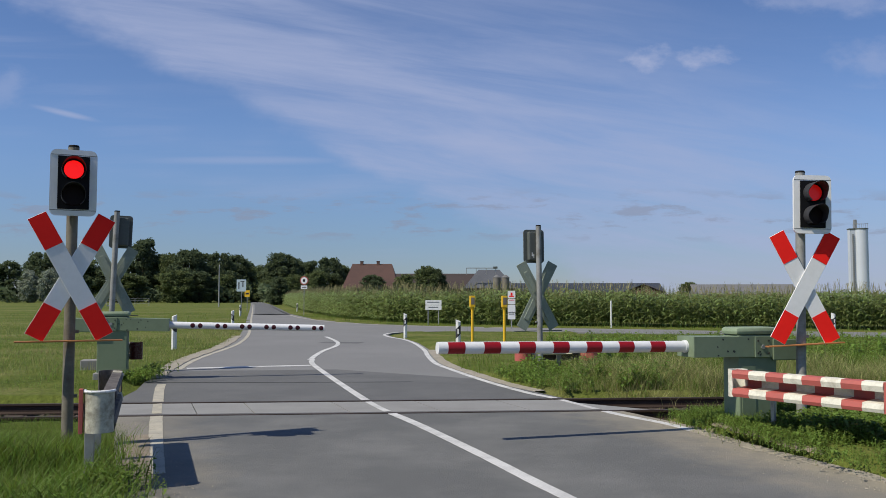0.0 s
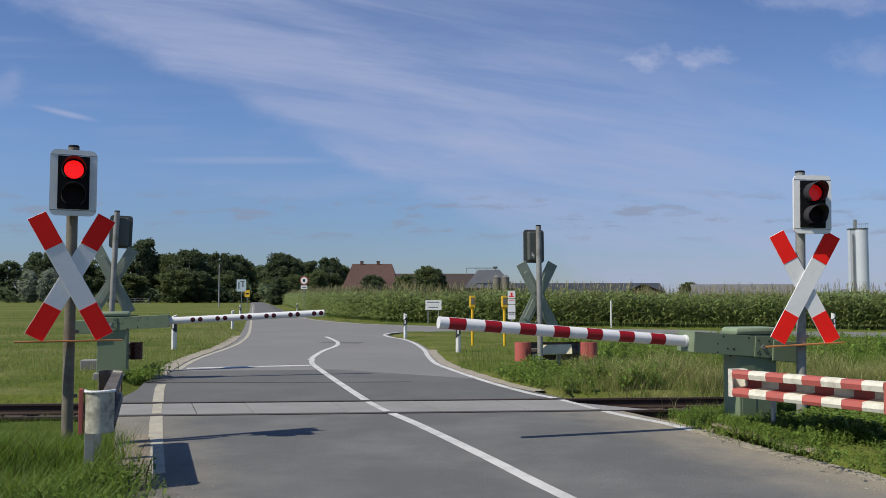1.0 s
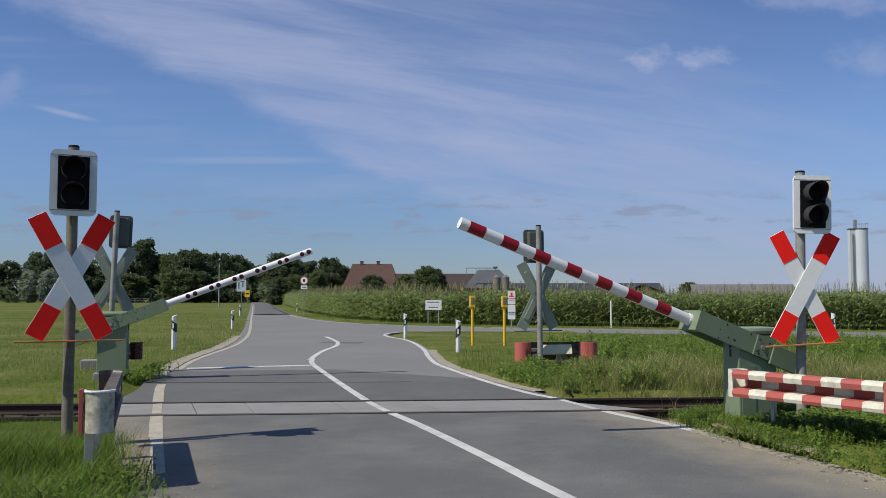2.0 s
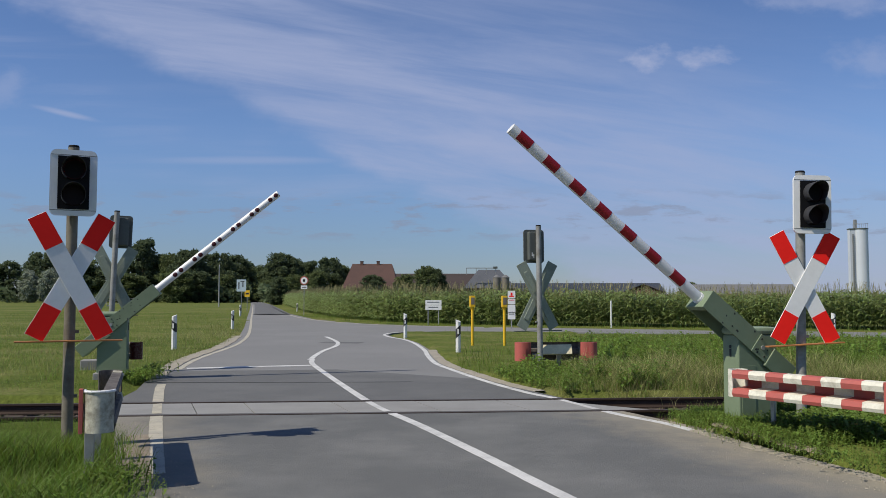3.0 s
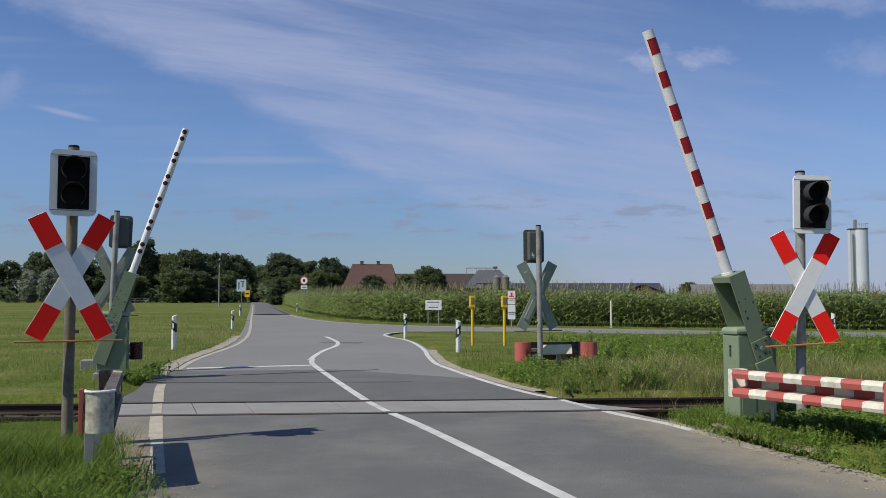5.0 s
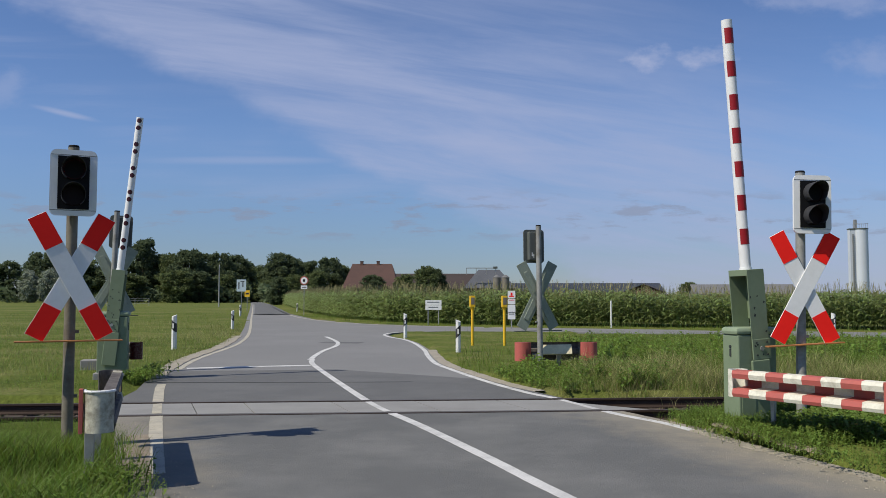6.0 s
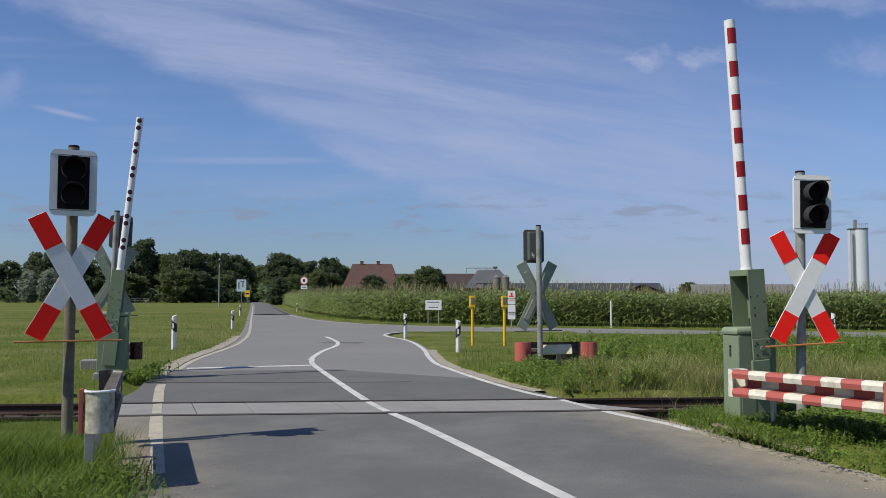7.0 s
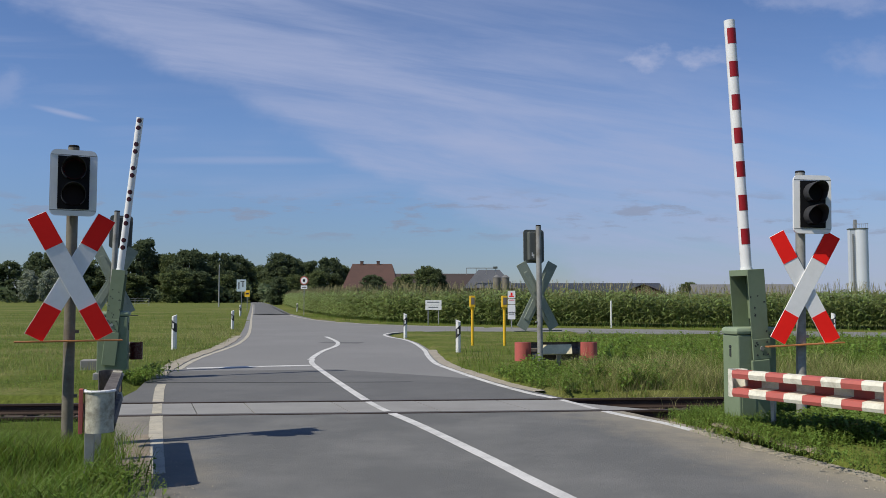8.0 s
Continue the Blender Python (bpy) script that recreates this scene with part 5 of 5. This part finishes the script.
def leaf_sprig(rng, leaves=7, size=0.05, h=0.2):
    """A weed: several folded leaves on an upright stem."""
    v, f = [], []
    for k in range(leaves):
        z, a = h * (0.15 + 0.85 * (k + 1) / leaves), rng.uniform(0, 6.28)
        ln, w = size * rng.uniform(0.7, 1.3) * (1.25 - 0.5 * k / leaves), size * 0.42
        dx, dy = math.cos(a), math.sin(a)
        r0 = 0.008
        b = len(v)
        tip = rng.uniform(-0.4, 0.35) * ln
        v += [(dx * r0, dy * r0, z), (dx * ln * 0.5 - dy * w, dy * ln * 0.5 + dx * w, z + 0.35 * ln), (dx * ln, dy * ln, z + tip), (dx * ln * 0.5 + dy * w, dy * ln * 0.5 - dx * w, z + 0.3 * ln)]
        f.append((b, b + 1, b + 2, b + 3))
    b = len(v)
    v += [(-0.003, 0, 0), (0.003, 0, 0), (0.003, 0, h), (-0.003, 0, h)]
    f.append((b, b + 1, b + 2, b + 3))
    return np.array(v), np.array(f), np.zeros(len(f), int)


def free_ground(x, y, gap=0.0, bed=True):
    ok = np.ones(len(x), bool)
    for poly in ROAD_POLYS:
        for dx, dy in ((0, 0), (gap, 0), (-gap, 0), (0, gap), (0, -gap)):
            ok &= ~inside(poly, x + dx, y + dy)
    if bed:
        n = x * TRACK_N.x + y * TRACK_N.y
        ok &= (n < np.where(x < -4, 11.5, 11.9)) | (n > 14.9)
    return ok


def ground_z(x, y):
    u = np.array([noise.noise((a * 0.45, b * 0.45, 3.0)) + 0.5 * noise.noise((a * 1.7, b * 1.7, 5.0)) for a, b in zip(x, y)])
    return 0.03 + 0.05 * u + np.where((x < -3.0) & (y < 11.2), 0.05, 0.0) + np.where((x > 3.4) & (y < 12.0), 0.07, 0.0)


GR = np.random.default_rng(21)
BLADES = [blade(GR, 1.0, 0.013, GR.uniform(0.1, 0.7)) for _ in range(8)]
WIDE = [blade(GR, 1.0, 0.023, GR.uniform(0.25, 0.95), 3) for _ in range(8)]
THIN = [blade(GR, 1.0, 0.012, GR.uniform(0.2, 0.9), 3) for _ in range(8)]
SPRIGS = [leaf_sprig(GR) for _ in range(6)]
BROAD = [leaf_sprig(GR, 9, 0.085, 0.24) for _ in range(6)]


def grow(name, label, box_xy, count, lo, hi, material, templates, gap=0.05, clump=0.5, keep=None, cap=None, bed=True, spill=0.0):
    x = GR.uniform(box_xy[0], box_xy[1], count)
    y = GR.uniform(box_xy[2], box_xy[3], count)
    ok = free_ground(x + (GR.normal(0, spill, count) if spill else 0.0), y, gap, bed)
    if keep is not None:
        ok &= keep(x, y)
    x, y = x[ok], y[ok]
    c = np.array([noise.noise((a * 1.3, b * 1.3, 9.0)) for a, b in zip(x, y)])
    ok = GR.uniform(0, 1, len(x)) < np.clip(1 - clump * 0.5 + clump * 1.6 * c, 0.08, 1)
    x, y, c = x[ok], y[ok], c[ok]
    k = len(x)
    sc = GR.uniform(lo, hi, k) * (1 + 0.8 * c)
    z = ground_z(x, y) - 0.02
    if cap is not None:
        sc = np.minimum(sc, np.maximum(0.05, cap(x, y)))
    if not bed:
        z = np.where(free_ground(x, y), z, -0.22)
    tagged(scatter(name, templates, x, y, z, GR.uniform(0, 6.28, k), sc, [material], GR.integers(0, len(templates), k)), label, "grass", kind="stuff")


grow("grass_near", "long fresh green grass beside the road", (-9, -1.9, 4.6, 11.6), 95000, 0.10, 0.30, M_grass, WIDE, 0.0, spill=0.15, cap=lambda x, y: 1.58 - 0.148 * y + np.where(x > -3.6, 0.1, 0.0))
grow("grass_bank", "short grass on the bank before the rails", (-9, -3.6, 9.0, 11.7), 20000, 0.05, 0.13, M_grass, BLADES, 0.0, 0.4)
grow("weeds_corner", "leafy weeds creeping over the road edge", (-3.2, -2.1, 6.0, 8.6), 1500, 0.35, 0.9, M_weed, SPRIGS, 0.0, 0.8, spill=0.2)
grow("leafy_plants", "broad-leaved plants leaning over the road edge", (-2.95, -2.1, 6.6, 8.4), 320, 0.35, 0.8, M_weed, BROAD, 0.0, 0.9, spill=0.03)
grow("grass_right", "green grass on the verge before the guard rail", (3.0, 10.5, 6.0, 12.3), 36000, 0.06, 0.2, M_grass, WIDE, 0.0, spill=0.2)
grow("weeds_right", "dense leafy weeds under the guard rail", (3.2, 9.5, 6.0, 12.2), 30000, 0.4, 1.15, M_weed, SPRIGS, 0.0, 0.45, spill=0.2, cap=lambda x, y: np.where(x < 3.95, 0.6, 1.2))
grow("broad_weeds", "broad-leaved weeds in clumps under the guard rail", (3.6, 9.5, 6.0, 10.6), 4200, 0.4, 1.05, M_weed, BROAD, 0.0, 0.9, spill=0.15, cap=lambda x, y: np.where(x < 4.1, 0.6, 1.1))
grow("grass_mid", "rough grass beside the track", (0.4, 20, 14.8, 37), 42000, 0.12, 0.34, M_grass, BLADES, 0.1, 0.6, cap=lambda x, y: np.where(y > 26, np.where(x > 6, 0.3, 0.14), 0.5))
grow("weeds_mid", "leafy weeds along the road edge past the track", (0.5, 9, 14.8, 24), 11000, 0.7, 1.6, M_weed, SPRIGS, 0.15, 0.8, keep=lambda x, y: (y < 17.5 + 0.55 * x) & (x < 4.5))
grow("tall_weeds", "tall green weeds behind the track", (3.5, 20, 16.5, 30), 7000, 0.8, 2.1, M_weed, SPRIGS, 0.2, 0.9, keep=lambda x, y: y > 20)
grow("dry_grass", "tall dry straw-coloured grass along the track", (2.6, 18, 14.8, 19.5), 26000, 0.2, 0.5, M_drygrass, THIN, 0.1, 0.8)
grow("verge_grass", "tall green grass mixed into the dry stand by the track", (2.4, 18, 15.2, 20.5), 22000, 0.2, 0.42, M_grass, THIN, 0.1, 0.5)
grow("bank_green", "mixed low grass on the far bank of the track", (2.0, 18, 14.6, 16.6), 16000, 0.1, 0.26, M_grass, BLADES, 0.05, 0.3)
grow("bank_dry", "straw-coloured low grass on the far bank of the track", (2.0, 18, 14.6, 16.8), 12000, 0.12, 0.34, M_drygrass, THIN, 0.05, 0.3)
grow("bank_edge", "mixed grass hanging down to the far rail", (2.8, 18, 14.6, 16.6), 16000, 0.2, 0.4, M_drygrass, THIN, 0.1, 0.4, bed=False, keep=lambda x, y: x * TRACK_N.x + y * TRACK_N.y > 14.55)
grow("bank_edge_green", "green grass hanging down to the far rail", (2.8, 18, 14.6, 16.6), 12000, 0.16, 0.36, M_grass, THIN, 0.1, 0.4, bed=False, keep=lambda x, y: x * TRACK_N.x + y * TRACK_N.y > 14.55)
grow("grass_left", "short meadow grass past the track", (-16, -5.6, 15.2, 34), 36000, 0.06, 0.17, M_grass, BLADES, 0.08, 0.6)
grow("shrub_left", "low leafy shrub at the foot of the barrier drive", (-6.5, -5.2, 16.8, 19.0), 1500, 0.5, 1.2, M_weed, SPRIGS, 0.0, 0.2, spill=0.14)
grow("dry_left", "dry grass along the road edge", (-12, -6.6, 18, 45), 9000, 0.1, 0.28, M_drygrass, BLADES, 0.05, 0.8)
grow("meadow_herbs", "leafy herbs scattered in patches over the meadow", (-20, -6.8, 15.4, 36), 6000, 0.25, 0.6, M_weed, SPRIGS, 0.15, 1.0)
grow("meadow_straw", "yellowed grass patches in the meadow", (-28, -7.5, 16, 55), 12000, 0.12, 0.28, M_drygrass, THIN, 0.2, 1.0)
grow("grass_corn", "grass strip along the corn", (-12, 22, 42, 70), 16000, 0.2, 0.5, M_grass, BLADES, 0.1, 0.4)
grow("meadow_tufts", "loose tufts of the open meadow", (-45, -8, 28, 90), 30000, 0.12, 0.3, M_grass, BLADES, 0.3, 0.9)
grow("track_weeds", "sparse weeds between the sleepers", (3.6, 16, 12.2, 15.6), 1500, 0.15, 0.45, M_drygrass, BLADES, 0.2, 0.9, bed=False)


CLOD_V = np.array([(-1, -0.7, -0.4), (1, -0.8, -0.4), (0.9, 0.8, -0.4), (-0.8, 0.9, -0.4), (-0.45, -0.3, 0.55), (0.5, -0.45, 0.45), (0.4, 0.45, 0.6), (-0.4, 0.4, 0.45)])
CLOD_F = np.array([(4, 5, 6, 7), (0, 1, 5, 4), (1, 2, 6, 5), (2, 3, 7, 6), (3, 0, 4, 7)])


def scatter_grit():
    """Loose grit and small stones on the verges beside the asphalt."""
    pts = []
    for a, b, n, w in (((5.0, 4.0), (3.3, 10.0), 600, 0.2), ((3.3, 10.0), (2.95, 12.0), 200, 0.15), ((-1.9, 6.2), (-4.25, 11.5), 600, 0.2)):
        t = GR.uniform(0, 1, n)
        o = GR.normal(0, w, n)
        pts.append(np.stack([a[0] + (b[0] - a[0]) * t + o, a[1] + (b[1] - a[1]) * t, np.full(n, 0.012)], 1))
    p = np.concatenate(pts)
    k = len(p)
    ob = scatter("grit", [(CLOD_V, CLOD_F, np.zeros(5, int))], p[:, 0], p[:, 1], p[:, 2], GR.uniform(0, 6.28, k), GR.uniform(0.002, 0.008, k), [M_sand], np.zeros(k, int))
    tagged(ob, "loose sandy grit on the road edge", "grit", kind="stuff")


scatter_grit()


def heap_soil():
    """Crumbled soil clods along the edge of the verge before the guard rail."""
    k = 170
    ts = GR.uniform(0, 1, k) ** 1.6
    x, y = 3.36 + 0.5 * ts + np.abs(GR.normal(0, 0.09, k)), 10.75 - 1.9 * ts
    sc = GR.uniform(0.012, 0.045, k)
    ob = scatter("soil_clods", [(CLOD_V, CLOD_F, np.zeros(5, int))], x, y, np.maximum(0.01, ground_z(x, y)) + sc * 0.15, GR.uniform(0, 6.28, k), sc, [M_soil], np.zeros(k, int))
    tagged(ob, "crumbled sandy soil at the verge's edge", "soil", kind="stuff")


def lay_ballast():
    """Loose stones of the track bed on both sides of the crossing."""
    k = 9000
    t, d = GR.uniform(4.1, 18, k) * GR.choice((-1, 1), k), GR.uniform(12.05, 14.7, k)
    x, y = TRACK_DIR.x * t + TRACK_N.x * d, TRACK_DIR.y * t + TRACK_N.y * d
    ok = free_ground(x, y, 0.1, bed=False)
    x, y = x[ok], y[ok]
    k = len(x)
    ob = scatter("ballast_stones", [(CLOD_V, CLOD_F, np.zeros(5, int))], x, y, GR.uniform(-0.23, -0.17, k), GR.uniform(0, 6.28, k), GR.uniform(0.015, 0.034, k), [M_stone], np.zeros(k, int))
    tagged(ob, "loose brown ballast stones between the sleepers", "ballast", kind="stuff")


lay_ballast()
heap_soil()


# ---- insect ----
def make_insect():
    e = thing("flying_insect", pose(-3, -3, 2), "small dark flying insect with blurred wings", "insect")
    bm = bmesh.new()
    bmesh.ops.create_uvsphere(bm, u_segments=12, v_segments=8, radius=1.0, matrix=Matrix.Diagonal((0.0025, 0.007, 0.0025, 1)))
    part("body", bm, M_insect, e, smooth=True)
    for s in (-1, 1):
        bm = bmesh.new()
        box(bm, min(0, s * 0.008), max(0, s * 0.008), -0.002, 0.003, 0.0015, 0.0019, None, 0.0001)
        part("wing", bm, M_galv, e)
    return e


INSECT = make_insect()


# ---- motion ----
def motions():
    lift_right = [(0.0, 0.7), (0.6, 0.7), (0.7, 1.3), (0.8, 2.3), (0.9, 3.3), (1.0, 4.6), (1.2, 7.3), (1.4, 10.3), (1.7, 15.2), (2.2, 24.2), (2.8, 35.1), (3.5, 45.7),
                  (4.0, 54.1), (4.7, 64.8), (5.2, 73.2), (5.8, 83.2), (6.0, 86.1), (6.1, 86.7), (6.3, 86.7), (8.0, 86.7)]
    lift_left = [(0.0, -1.7), (0.6, -1.7), (0.7, -1.1), (0.8, 0.1), (0.9, 1.2), (1.0, 2.7), (1.2, 5.9), (1.4, 9.4), (1.7, 14.9), (2.2, 25.3), (2.8, 36.8), (3.5, 47.8),
                 (4.0, 55.9), (4.7, 66.6), (5.2, 74.8), (5.6, 81.4), (5.8, 84.1), (6.0, 84.1), (8.0, 84.1)]
    for arm, lift in ((ARM_RIGHT, lift_right), (ARM_LEFT, lift_left)):
        x, y, z = arm.location
        walk(arm, [(t, pose(x, y, z, 0, -a, 0)) for t, a in lift])
    # turning the discs to their black rear stands in for the lamps going out
    for lamp, turns in ((LAMP_LEFT, ((0.0, 0), (1.4, 0), (1.5, 0), (1.6, 60), (1.7, 120), (1.8, 180), (2.0, 180), (8.0, 180))),
                        (LAMP_RIGHT, ((0.0, 0), (1.3, 0), (1.4, 15), (1.5, 86), (1.6, 150), (1.7, 180), (2.0, 180), (8.0, 180)))):
        x, y, z = lamp.location
        walk(lamp, [(t, pose(x, y, z, 0, 0, a)) for t, a in turns])
    # the insect darts past close to the lens
    walk(INSECT, [(0.0, pose(-1.6, -1.2, 2.6, 0, 0, 0)), (3.2, pose(-1.5, -0.9, 2.6, 0, 0, -20)), (3.3, pose(-0.9, 0.2, 2.4, 0, 0, -40)), (3.4, pose(-0.2, 0.8, 1.919, -30, 0, -50)),
                  (3.5, pose(0.9, 0.4, 1.2, 0, 0, -60)), (3.7, pose(2.2, -1.2, 1.3, 0, 0, -90)), (8.0, pose(2.4, -1.6, 1.4, 0, 0, -100))])


motions()
